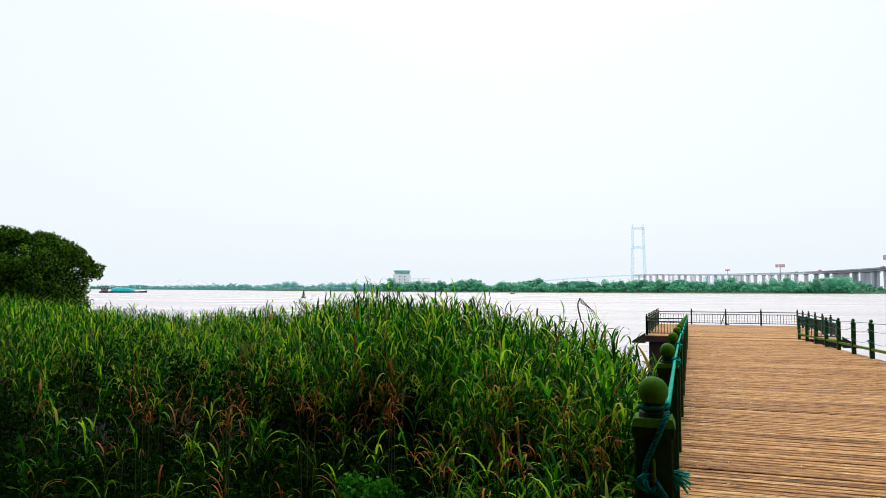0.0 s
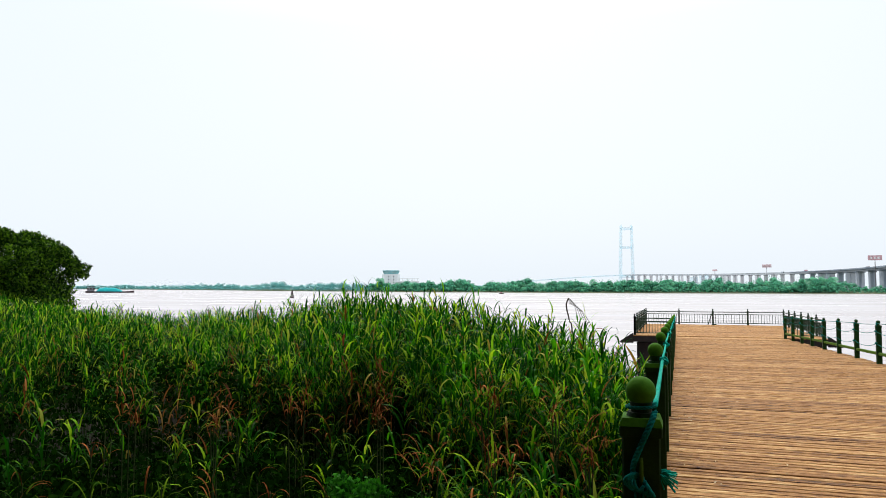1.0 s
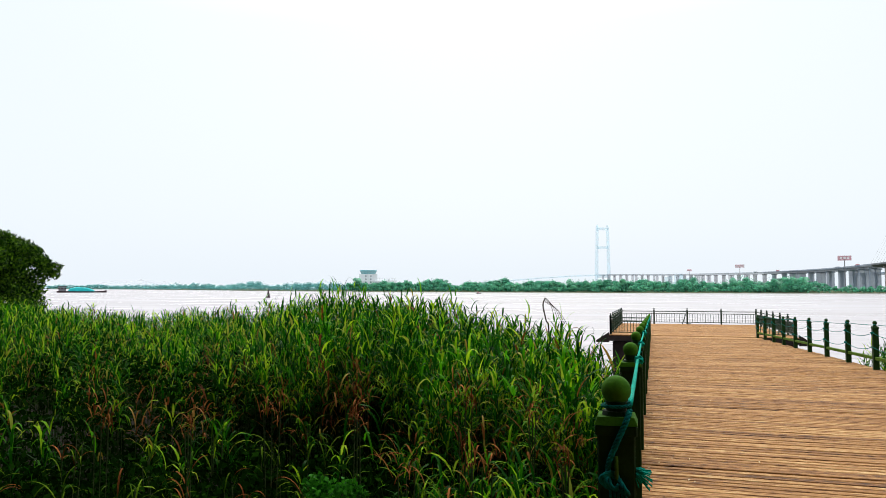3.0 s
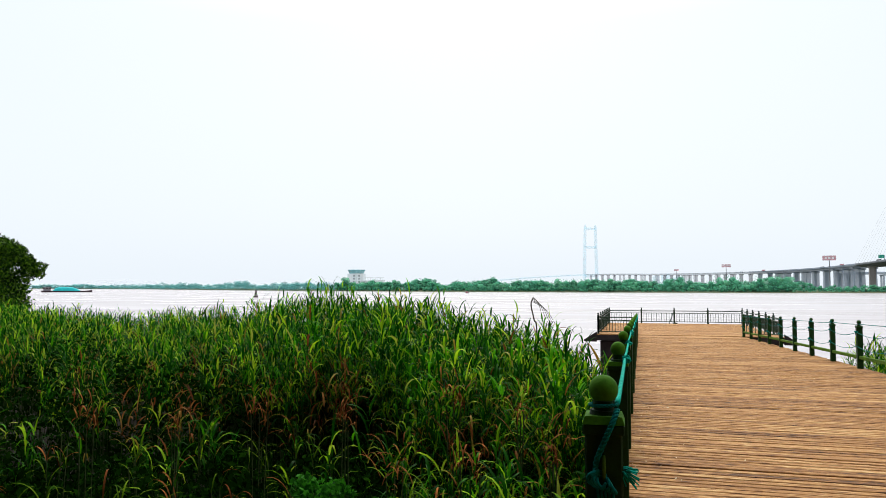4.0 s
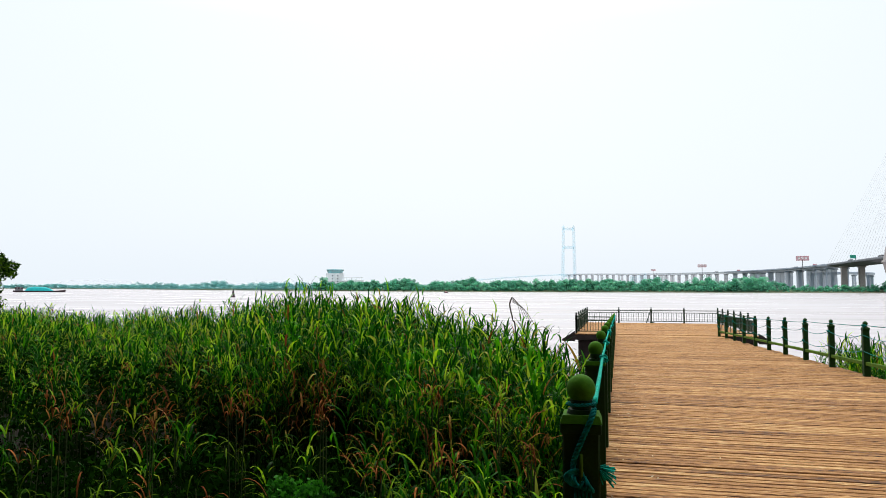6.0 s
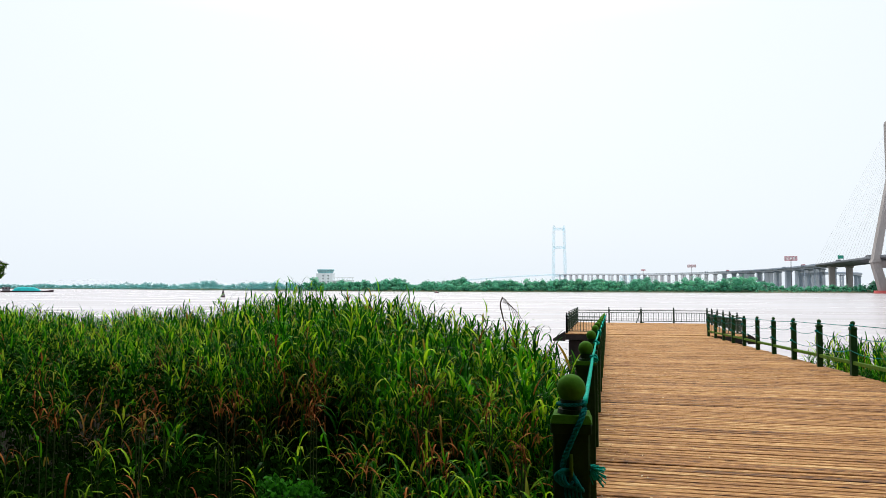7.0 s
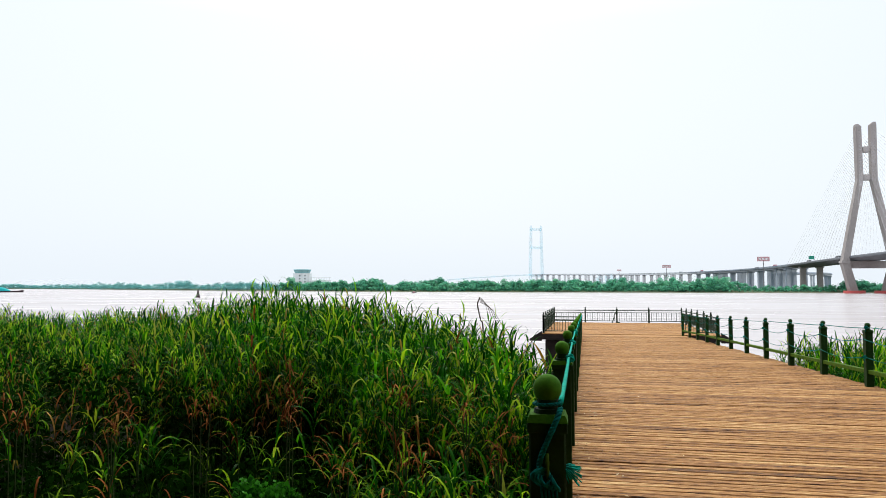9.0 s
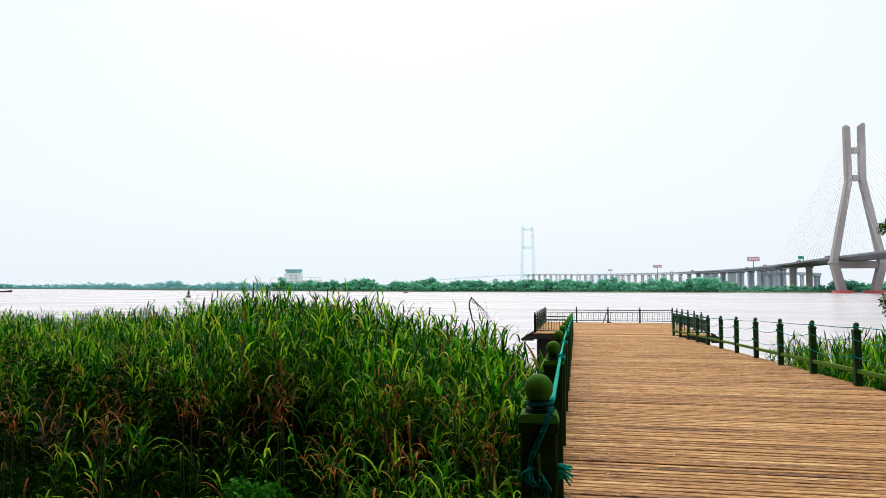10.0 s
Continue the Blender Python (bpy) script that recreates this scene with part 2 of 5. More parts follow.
TREELEAF = leafy("tree_leaves", [(0.0, (0.003, 0.013, 0.001)), (0.5, (0.012, 0.042, 0.002)), (1.0, (0.1, 0.21, 0.009))], 0.35)
# undergrowth leaves: deep shade put into a near-black green
UNDERLEAF_SHADE = leafy("undergrowth_shade_leaves", [(0.0, (0.003, 0.012, 0.001)), (0.8, (0.007, 0.028, 0.002)), (1.0, (0.018, 0.065, 0.004))], 0.2, rough=0.8, gloss=0.0)
BUSHLEAF = leafy("bush_leaves", [(0.0, (0.008, 0.06, 0.004)), (1.0, (0.045, 0.24, 0.012))], 0.35)
# far bank leaves: haze put in as paler, bluer green and transparency
FARWOOD_HAZE = leafy("far_wood_haze_leaves", [(0.0, (0.05, 0.25, 0.15)), (0.5, (0.1, 0.39, 0.24)), (1.0, (0.22, 0.56, 0.34))], 0.55, thin=0.43)
FARWOOD_HAZE2 = leafy("distant_wood_haze_leaves", [(0.0, (0.1, 0.34, 0.32)), (1.0, (0.2, 0.52, 0.5))], 0.4, thin=0.78)
LITTER = leafy("litter", [(0.0, (0.1, 0.05, 0.02)), (0.6, (0.4, 0.28, 0.14)), (1.0, (0.6, 0.5, 0.32))], 0.1)
LITTERWOOD = surface("dry_twig", (0.25, 0.19, 0.12), (0.5, 0.42, 0.3), rough=0.9, scale=20, bump=0)
BANK = surface("far_bank", (0.05, 0.07, 0.04), (0.14, 0.14, 0.09), rough=0.95, scale=0.05, fine=0.4, bump=0, gloss=0)

# ---- mesh helpers ----


def part(name, bm, material, parent=None, label="", smooth=False):
    me = bpy.data.meshes.new(name)
    if smooth:
        for fc in bm.faces:
            fc.smooth = True
    bm.to_mesh(me)
    bm.free()
    me.materials.append(material)
    ob = new(name, me)
    ob.parent = parent
    if label:
        ob["label"] = label
    return ob


def shared(name, me, parent, m):
    ob = new(name, me)
    ob.parent = parent
    ob.matrix_basis = m
    return ob


def empty(name, m, label, category, group="", kind=""):
    ob = new(name)
    ob.matrix_basis = m
    ob.empty_display_size = 0.1
    return tagged(ob, label, category, group, kind)


def box(bm, c, s, m=None, bevel=0.0):
    t = Matrix.Translation(c) @ Matrix.Diagonal((*s, 1))
    if m is not None:
        t = m @ t
    made = bmesh.ops.create_cube(bm, size=1, matrix=t)
    if bevel:
        edges = list({e for v in made["verts"] for e in v.link_edges})
        bmesh.ops.bevel(bm, geom=edges, offset=bevel, segments=1, affect="EDGES", profile=0.5)
    return bm


def cyl(bm, a, b, r0, r1=None, seg=10):
    a, b = Vector(a), Vector(b)
    d = b - a
    t = Matrix.Translation((a + b) / 2) @ d.to_track_quat("Z", "Y").to_matrix().to_4x4()
    bmesh.ops.create_cone(bm, cap_ends=True, segments=seg, radius1=r0, radius2=r0 if r1 is None else r1, depth=d.length, matrix=t)
    return bm


def tube(bm, pts, r, seg=6):
    """A round tube along points."""
    pts = [Vector(q) for q in pts]
    rings = []
    for i, q in enumerate(pts):
        d = (pts[min(i + 1, len(pts) - 1)] - pts[max(i - 1, 0)]).normalized()
        u = d.cross(Vector((0.31, 0.2, 0.93)))
        if u.length < 0.05:
            u = d.cross(Vector((1, 0, 0)))
        u.normalize()
        v = d.cross(u)
        rings.append([bm.verts.new(q + r * (math.cos(6.2832 * k / seg) * u + math.sin(6.2832 * k / seg) * v)) for k in range(seg)])
    for p0, p1 in zip(rings, rings[1:]):
        for k in range(seg):
            bm.faces.new((p0[k], p0[(k + 1) % seg], p1[(k + 1) % seg], p1[k]))
    bm.faces.new(rings[0][::-1])
    bm.faces.new(rings[-1])
    return bm


def twisted(bm, pts, r, pitch, n=200):
    """Three strands laid round one another along points."""
    pts = [Vector(q) for q in pts]
    run = [0.0]
    for p0, p1 in zip(pts, pts[1:]):
        run.append(run[-1] + (p1 - p0).length)

    def at(s):
        for i in range(len(pts) - 1):
            if s <= run[i + 1] or i == len(pts) - 2:
                k = (s - run[i]) / max(run[i + 1] - run[i], 1e-6)
                return pts[i].lerp(pts[i + 1], k), (pts[i + 1] - pts[i]).normalized()
    for strand in range(3):
        line = []
        for k in range(n + 1):
            s = run[-1] * k / n
            q, d = at(s)
            u = d.cross(Vector((0.3, 0.9, 0.2))).normalized()
            v = d.cross(u)
            a = 6.2832 * (s / pitch + strand / 3)
            line.append(q + r * 0.52 * (math.cos(a) * u + math.sin(a) * v))
        tube(bm, line, r * 0.56, 5)
    return bm


def smooth_line(pts, n=12):
    """A Catmull-Rom line through points."""
    p = [Vector(q) for q in pts]
    p = [2 * p[0] - p[1]] + p + [2 * p[-1] - p[-2]]
    out = []
    for i in range(1, len(p) - 2):
        for k in range(n):
            t = k / n
            out.append(0.5 * (2 * p[i] + (p[i + 1] - p[i - 1]) * t + (2 * p[i - 1] - 5 * p[i] + 4 * p[i + 1] - p[i + 2]) * t * t
                              + (3 * p[i] - 3 * p[i + 1] + p[i + 2] - p[i - 1]) * t ** 3))
    out.append(p[-2])
    return out


def mesh_of(name, verts, faces, material, smooth=False):
    """A mesh from arrays of vertices and quads or triangles (all alike)."""
    verts, faces = np.asarray(verts, np.float32), np.asarray(faces, np.int32)
    me = bpy.data.meshes.new(name)
    me.vertices.add(len(verts))
    me.vertices.foreach_set("co", verts.ravel())
    k = faces.shape[1]
    me.loops.add(faces.size)
    me.loops.foreach_set("vertex_index", faces.ravel())
    me.polygons.add(len(faces))
    me.polygons.foreach_set("loop_start", np.arange(0, faces.size, k, dtype=np.int32))
    if smooth:
        me.polygons.foreach_set("use_smooth", np.ones(len(faces), bool))
    me.update(calc_edges=True)
    me.materials.append(material)
    return me


def leaf_cloud(rng, centres, radii, count, size, flat=0.5):
    """Small pointed leaves scattered through lumps: four-cornered blades, turned at random, thicker near the lumps' skin."""
    w = np.array(radii)[:, 0] ** 2
    pick = rng.choice(len(centres), count, p=w / w.sum())
    d = rng.normal(size=(count, 3))
    d /= np.linalg.norm(d, axis=1)[:, None]
    rad = rng.random(count) ** 0.25 * rng.uniform(0.8, 1.1, count)
    c = np.array(centres)[pick] + d * np.array(radii)[pick] * rad[:, None]
    a = rng.normal(size=(count, 3))
    a[:, 2] -= 0.3
    a /= np.linalg.norm(a, axis=1)[:, None]
    b = np.cross(a, rng.normal(size=(count, 3)))
    b /= np.linalg.norm(b, axis=1)[:, None]
    L = (size * rng.uniform(0.6, 1.4, count))[:, None]
    v = np.stack([c - a * L, c + b * L * flat, c + a * L, c - b * L * flat], 1).reshape(-1, 3)
    f = np.arange(count * 4).reshape(-1, 4)
    return v, f


# ---- ground, river ----
AZ_TABLE = [-75, -58, -51, -45, -40, -35, -31, -27, -21, -16, -12, -7, -4, 0]
BACK = [44, 42, 38, 34, 30, 25, 21, 18, 15.5, 14.5, 14, 12.5, 11, 9]
CROWN = [5.75, 5.75, 5.72, 5.3, 5.08, 5.32, 5.54, 5.86, 6.07, 5.8, 5.6, 5.36, 4.95, 4.45]


def reed_back(az):
    return np.interp(az, AZ_TABLE, BACK)


def reed_top(az, r):
    far = np.interp(az, AZ_TABLE, CROWN)
    near = np.interp(az, [-75, -40, -20, -4], [4.75, 4.8, 4.75, 4.85])
    k = np.clip((r - 5.0) / (np.minimum(reed_back(az), 16) - 5.0), 0, 1)
    return near + (far - near) * k


def ground_z(x, y):
    """The bank: level near the boardwalk's head, falling to the river past the reeds."""
    az, r = np.degrees(np.arctan2(x, y)), np.hypot(x, y)
    edge = np.where(x < 0, np.interp(az, AZ_TABLE, BACK), np.interp(az, [0, 8, 14, 25, 60], [9, 16, 24, 30, 40])) + 1.0
    edge = np.where(np.abs(az) > 75, 46, edge)
    k = np.clip((r - edge + 4) / 9, 0, 1)
    k = k * k * (3 - 2 * k)
    return 2.9 * (1 - k) - 1.2 * k


xs = np.concatenate([np.linspace(-4500, -90, 12), np.linspace(-80, 80, 161), np.linspace(90, 4500, 12)])
ys = np.concatenate([np.linspace(-4500, -90, 12), np.linspace(-80, 70, 151), np.linspace(90, 4900, 12)])
gx, gy = np.meshgrid(xs, ys)
gz = np.where(gy < -60, np.minimum(2.9 + 0 * gx, 2.9), ground_z(gx, gy))
gz = np.where((gy > 46) | (np.abs(gx) > 60) & (gy > -20), -1.2, gz)
nx, ny = len(xs), len(ys)
idx = np.arange(nx * ny).reshape(ny, nx)
quads = np.stack([idx[:-1, :-1], idx[:-1, 1:], idx[1:, 1:], idx[1:, :-1]], -1).reshape(-1, 4)
ground = new("ground", mesh_of("ground", np.stack([gx, gy, gz], -1).reshape(-1, 3), quads, SOIL, True))
tagged(ground, "dark wet soil of the river bank and bed", "ground", kind="structure")

bm = bmesh.new()
bmesh.ops.create_grid(bm, x_segments=8, y_segments=8, size=4990)
water = part("water", bm, WATER)
tagged(water, "wide silty river reflecting a white sky", "water", kind="structure")

# ---- boardwalk ----
SLOPE, HEAD, END = 0.0301, 4.635, 38.9
X0, X1 = -0.24, 5.16


def deck_z(y):
    return HEAD - SLOPE * y if y < END else 3.49 - 0.007 * (y - END)


boardwalk = tagged(new("boardwalk"), "long weathered brown plank boardwalk running down to a landing", "boardwalk", kind="structure")
for x in (X0 + 0.12, 1.7, 3.4, X1 - 0.1):
    bm = bmesh.new()
    a, b = (x, -4, deck_z(-4) - 0.17), (x, END, deck_z(END) - 0.17)
    d = Vector(b) - Vector(a)
    m = Matrix.Translation((Vector(a) + Vector(b)) / 2) @ d.to_track_quat("Y", "Z").to_matrix().to_4x4()
    box(bm, (0, 0, 0), (0.14, d.length, 0.24), m)
    part("joist", bm, BEAM, boardwalk, "dark tarred joist")
for y in np.arange(2, END, 6.1):
    for x in (0.1, 4.8):
        bm = bmesh.new()
        cyl(bm, (x, y, -2), (x, y, deck_z(y) - 0.3), 0.16, seg=12)
        part("pile", bm, BEAM, boardwalk)

# ---- railing posts with ball tops ----
POST_X = (-0.16, 5.03)
POST_Y = ([2.46 + 2.42 * k for k in range(16)], [14.05 + 2.44 * k for k in range(-5, 11)])


def make_post(m, top):
    post = empty("railing_post", m, "dark green painted post with a ball top on the boardwalk edge", "post", "railing posts along the boardwalk")
    bm = bmesh.new()
    box(bm, (0, 0, 0.49), (0.122, 0.122, 0.98), bevel=0.006)
    part("shaft", bm, GREEN, post)
    bm = bmesh.new()
    bmesh.ops.create_cone(bm, cap_ends=True, segments=4, radius1=0.0975, radius2=0.084, depth=0.026, matrix=pose(0, 0, 1.007, 0, 0, 45))
    part("cap", bm, top, post)
    bm = bmesh.new()
    box(bm, (0, 0, 0.977), (0.136, 0.136, 0.034), bevel=0.004)
    part("moulding", bm, GREEN, post)
    bm = bmesh.new()
    cyl(bm, (0, 0, 1.02), (0, 0, 1.034), 0.048, 0.044, 20)
    cyl(bm, (0, 0, 1.033), (0, 0, 1.066), 0.033, 0.036, 20)
    part("neck", bm, GREEN, post, smooth=False)
    bm = bmesh.new()
    bmesh.ops.create_uvsphere(bm, u_segments=28, v_segments=18, radius=0.0488, matrix=Matrix.Translation((0, 0, 1.101)))
    part("ball", bm, top, post, "rounded green ball finial", smooth=True)
    return post


def shift_of(side, y):
    """The first posts of the near row stand a little further in."""
    return (0.04 if y < 3 else 0.017 if y < 5 else 0.0) if side == 0 else 0.0


first_post, first_side = None, -1
# near row's balls and caps get the lightened green, as lit from above
TOPS = (GREEN_SKYLIT, GREEN_TOP)
for side in (0, 1):
    for y in POST_Y[side]:
        m = pose(POST_X[side] + shift_of(side, y), y, deck_z(y) - (0.005 if side == 0 and y < 3 else 0), 0, 0, random.uniform(-2, 2))
        if first_post is None or first_side != side:
            first_post, first_side = make_post(m, TOPS[side]), side
        else:
            copy_thing(first_post, m)

for side in (0, 1):
    for y0, y1 in zip(POST_Y[side], POST_Y[side][1:]):
        bm = bmesh.new()
        a, b = Vector((POST_X[side], y0 + 0.062, deck_z(y0) + 0.27)), Vector((POST_X[side], y1 - 0.062, deck_z(y1) + 0.27))
        m = Matrix.Translation((a + b) / 2) @ (b - a).to_track_quat("Y", "Z").to_matrix().to_4x4()
        box(bm, (-0.03 if side == 0 else 0, 0, 0), (0.05 if side == 0 else 0.07, (b - a).length, 0.075), m, bevel=0.008)
        tagged(part("low_rail", bm, YELLOW_GREEN), "yellow-green timber rail fixed low between two posts", "rail", "low rails along the boardwalk")


def sagging(p0, p1, sag, n=14):
    return [p0.lerp(p1, k / n) - Vector((0, 0, 4 * sag * (k / n) * (1 - k / n))) for k in range(n + 1)]


def knot(bm, c, r, rng):
    """A lump of loops and two short ends."""
    for k in range(3):
        q = [Vector(c) + Vector((rng.uniform(-0.5, 0.5), rng.uniform(-0.5, 0.5), rng.uniform(-0.5, 0.5))) * r
             + r * Vector((math.cos(a), math.sin(a) * math.cos(k), math.sin(a) * math.sin(k))) for a in np.linspace(0, 6.2, 9)]
        tube(bm, smooth_line(q, 3), r * 0.33, 5)
    tube(bm, [c, c + Vector((rng.uniform(-1, 1), rng.uniform(-1, 1), -2.2)) * r, c + Vector((rng.uniform(-1, 1), rng.uniform(-1, 1), -4)) * r], r * 0.3, 5)


rng_k = random.Random(4)
for side in (0, 1):
    for y0, y1 in zip(POST_Y[side], POST_Y[side][1:]):
        for h, sag, rad in ((1.05, 0.012, 0.0105), (0.86, 0.085, 0.0095), (0.53, 0.075, 0.0095)):
            bm = bmesh.new()
            off = 0.045 if h > 1 else (-0.04 if side == 0 else -0.065)
            if side == 1 and h > 1:
                off = -0.03
            a = Vector((POST_X[side] + off + shift_of(side, y0), y0, deck_z(y0) + h))
            b = Vector((POST_X[side] + off + shift_of(side, y1), y1, deck_z(y1) + h + rng_k.uniform(-0.02, 0.02)))
            tube(bm, sagging(a, b, sag * rng_k.uniform(0.7, 1.3)), rad * (0.9 if side == 0 and h > 1 else 1 if side == 0 else 0.72), 6)
            if rng_k.random() < 0.5:
                knot(bm, b + Vector((0.01 if side == 0 else -0.02, -0.07, 0)), 0.02 if side == 0 else 0.024, rng_k)
            # only the near row's top rope takes the sunlit colour
            tagged(part("guard_rope", bm, ROPE_SUNLIT if side == 0 and h > 1 else ROPE_SHADED, smooth=True), "teal nylon rope strung between two green posts", "rope", "ropes strung between posts")

# the heavy rope tied round the nearest post
py = POST_Y[0][0]
pz = deck_z(py)
tie = empty("tied_rope", pose(POST_X[0] + 0.04, py, pz - 0.005), "thick twisted teal rope tied round a post, hanging in knots", "rope")
bm = bmesh.new()
ring = [(0.046 * math.cos(a), 0.046 * math.sin(a), 1.043 + 0.012 * a / 6.28) for a in np.linspace(0, 8.4, 34)]
twisted(bm, ring, 0.0058, 0.04, 120)
part("wrap", bm, ROPE_SHADED, tie, smooth=True)
bm = bmesh.new()
hang = smooth_line([(0.045, -0.035, 1.04), (0.034, -0.072, 1.01), (0.003, -0.078, 0.94), (-0.022, -0.076, 0.875), (-0.025, -0.075, 0.83)], 10)
twisted(bm, hang, 0.0098, 0.042, 120)
part("hanging_end", bm, ROPE_SHADED, tie, smooth=True)
bm = bmesh.new()
for k in range(4):
    c = Vector((-0.02 + 0.010 * k, -0.085, 0.822 - 0.006 * k))
    loop = [c + Vector((0.03 * math.cos(a + k), 0.014 * math.sin(2 * a + k), 0.026 * math.sin(a + k * 0.7))) for a in np.linspace(0, 6.0, 10)]
    tube(bm, smooth_line(loop, 4), 0.0055, 6)
for k in range(5):
    x = -0.02 + 0.012 * k
    tube(bm, [(x, -0.085, 0.80), (x + 0.006, -0.088, 0.75), (x - 0.004, -0.085, 0.67 - 0.02 * (k % 2))], 0.0045, 5)
part("loose_knot", bm, ROPE_SHADED, tie, smooth=True)
bm = bmesh.new()
tube(bm, smooth_line([(0.0, -0.068, 0.80), (0.002, -0.082, 0.83), (0.002, -0.082, 0.87), (0.0, -0.068, 0.895)], 6), 0.0065, 8)
part("iron_eye", bm, YELLOW_GREEN, tie, "yellow-green iron eye", smooth=True)
bm = bmesh.new()
for k in range(44):
    q = Vector((0.05, -0.045, 0.842))
    e = q + Vector((rng_k.uniform(0.02, 0.065), rng_k.uniform(-0.03, 0.02), rng_k.uniform(-0.05, 0.018)))
    tube(bm, [q, q.lerp(e, 0.5) + Vector((0, 0, 0.006)), e], 0.0022, 4)
part("frayed_end", bm, ROPE_SUNLIT, tie, "frayed teal rope end", smooth=True)

# ---- landing platform at the boardwalk's end ----
PX0, PX1, PY0, PY1 = -2.25, 7.0, 38.95, 53.6
landing = tagged(new("landing"), "timber landing platform over the river on a dark pier wall", "platform", kind="structure")
bm = bmesh.new()
box(bm, ((PX0 + PX1) / 2, PY0 + 0.12, 3.30), (PX1 - PX0, 0.2, 0.3), bevel=0.01)
part("edge_beam", bm, BEAM, landing, "dark edge beam")
bm = bmesh.new()
box(bm, ((PX0 + PX1) / 2, PY1 - 0.12, 3.2), (PX1 - PX0, 0.2, 0.28), bevel=0.01)
part("edge_beam", bm, BEAM, landing, "dark edge beam")
for x in (PX0 + 0.1, -0.2, 2.4, 5.0, PX1 - 0.1):
    bm = bmesh.new()
    box(bm, (x, (PY0 + PY1) / 2, 3.26), (0.18, PY1 - PY0 - 0.5, 0.26))
    part("joist", bm, BEAM, landing)
bm = bmesh.new()
box(bm, ((PX0 + PX1) / 2, PY0 + 0.9, 1.1), (PX1 - PX0 - 0.3, 0.9, 4.0), bevel=0.03)
part("pier_wall", bm, BEAM, landing, "dark pier wall")
for x in (PX0 + 0.5, 2.4, PX1 - 0.5):
    bm = bmesh.new()
    cyl(bm, (x, PY1 - 1, -2), (x, PY1 - 1, 3.1), 0.3, seg=14)
    part("pile", bm, BEAM, landing)
for sx, x in ((-1, PX0), (1, PX1)):
    bm = bmesh.new()
    prof = [(0, 3.62), (0, 3.08), (0.68, 3.08), (0.68, 3.18)]
    f0 = [bm.verts.new((x + sx * u, PY0 - 0.02, z)) for u, z in prof]
    f1 = [bm.verts.new((x + sx * u, PY0 + 0.16, z)) for u, z in prof]
    bm.faces.new(f0), bm.faces.new(f1[::-1])
    for k in range(4):
        bm.faces.new((f0[k], f1[k], f1[(k + 1) % 4], f0[(k + 1) % 4]))
    bmesh.ops.recalc_face_normals(bm, faces=bm.faces)
    part("corner_bracket", bm, BEAM, landing, "dark triangular bracket")


def make_rail_panel(name, a, b, count):
    a, b = Vector(a), Vector(b)
    d = b - a
    ang = math.degrees(math.atan2(d.y, d.x))
    L = d.length
    p = empty(name, Matrix.Translation(a) @ pose(0, 0, 0, 0, 0, ang), "dark green balustrade with thin upright bars round the landing", "balustrade", "balustrades round the landing")
    bm = bmesh.new()
    box(bm, (0, 0, 0.51), (0.11, 0.11, 1.02), bevel=0.006)
    cyl(bm, (0, 0, 1.02), (0, 0, 1.06), 0.03, seg=10)
    bmesh.ops.create_uvsphere(bm, u_segments=12, v_segments=8, radius=0.05, matrix=Matrix.Translation((0, 0, 1.09)))
    part("post", bm, GREEN_RAIL, p)
    for z, t in ((0.9, 0.05), (0.74, 0.04), (0.13, 0.045)):
        bm = bmesh.new()
        box(bm, (L / 2, 0, z), (L - 0.11, 0.045, t), bevel=0.004)
        part("rail", bm, YELLOW_GREEN if z > 0.9 else GREEN_RAIL, p)
    bm = bmesh.new()
    box(bm, (0, 0, 0.435), (0.026, 0.026, 0.59))
    first = part("baluster", bm, GREEN_RAIL, p)
    first.location.x = L / (count + 1)
    for k in range(1, count):
        shared("baluster", first.data, p, Matrix.Translation((L * (k + 1) / (count + 1), 0, 0)))
    return p


def rail_run(x0, y0, x1, y1, n):
    for k in range(n):
        xa, ya, xb, yb = x0 + (x1 - x0) * k / n, y0 + (y1 - y0) * k / n, x0 + (x1 - x0) * (k + 1) / n, y0 + (y1 - y0) * (k + 1) / n
        make_rail_panel("balustrade", (xa, ya, deck_z(ya)), (xb, yb, deck_z(yb)), 12)


rail_run(PX0 + 0.08, PY1 - 0.1, PX1 - 0.08, PY1 - 0.1, 4)
rail_run(PX0 + 0.08, PY0 + 0.1, PX0 + 0.08, PY1 - 0.1, 6)
rail_run(PX1 - 0.08, PY1 - 0.1, PX1 - 0.08, PY0 + 0.1, 6)
rail_run(PX0 + 0.08, PY0 + 0.1, -0.25, PY0 + 0.1, 1)
rail_run(5.1, PY0 + 0.1, PX1 - 0.08, PY0 + 0.1, 1)
bm = bmesh.new()
xq = PX0 + 0.08 + (PX1 - PX0 - 0.16) / 2
cyl(bm, (xq - 0.36, PY1 - 0.5, deck_z(PY1)), (xq - 0.08, PY1 - 0.18, deck_z(PY1) + 0.78), 0.03, seg=8)
box(bm, (xq + 0.06, PY1 - 0.3, deck_z(PY1) + 0.035), (0.3, 0.16, 0.07), bevel=0.01)
tagged(part("leaning_prop", bm, GREEN_RAIL), "short dark green prop leaning against the landing railing", "prop")

# ---- reeds ----


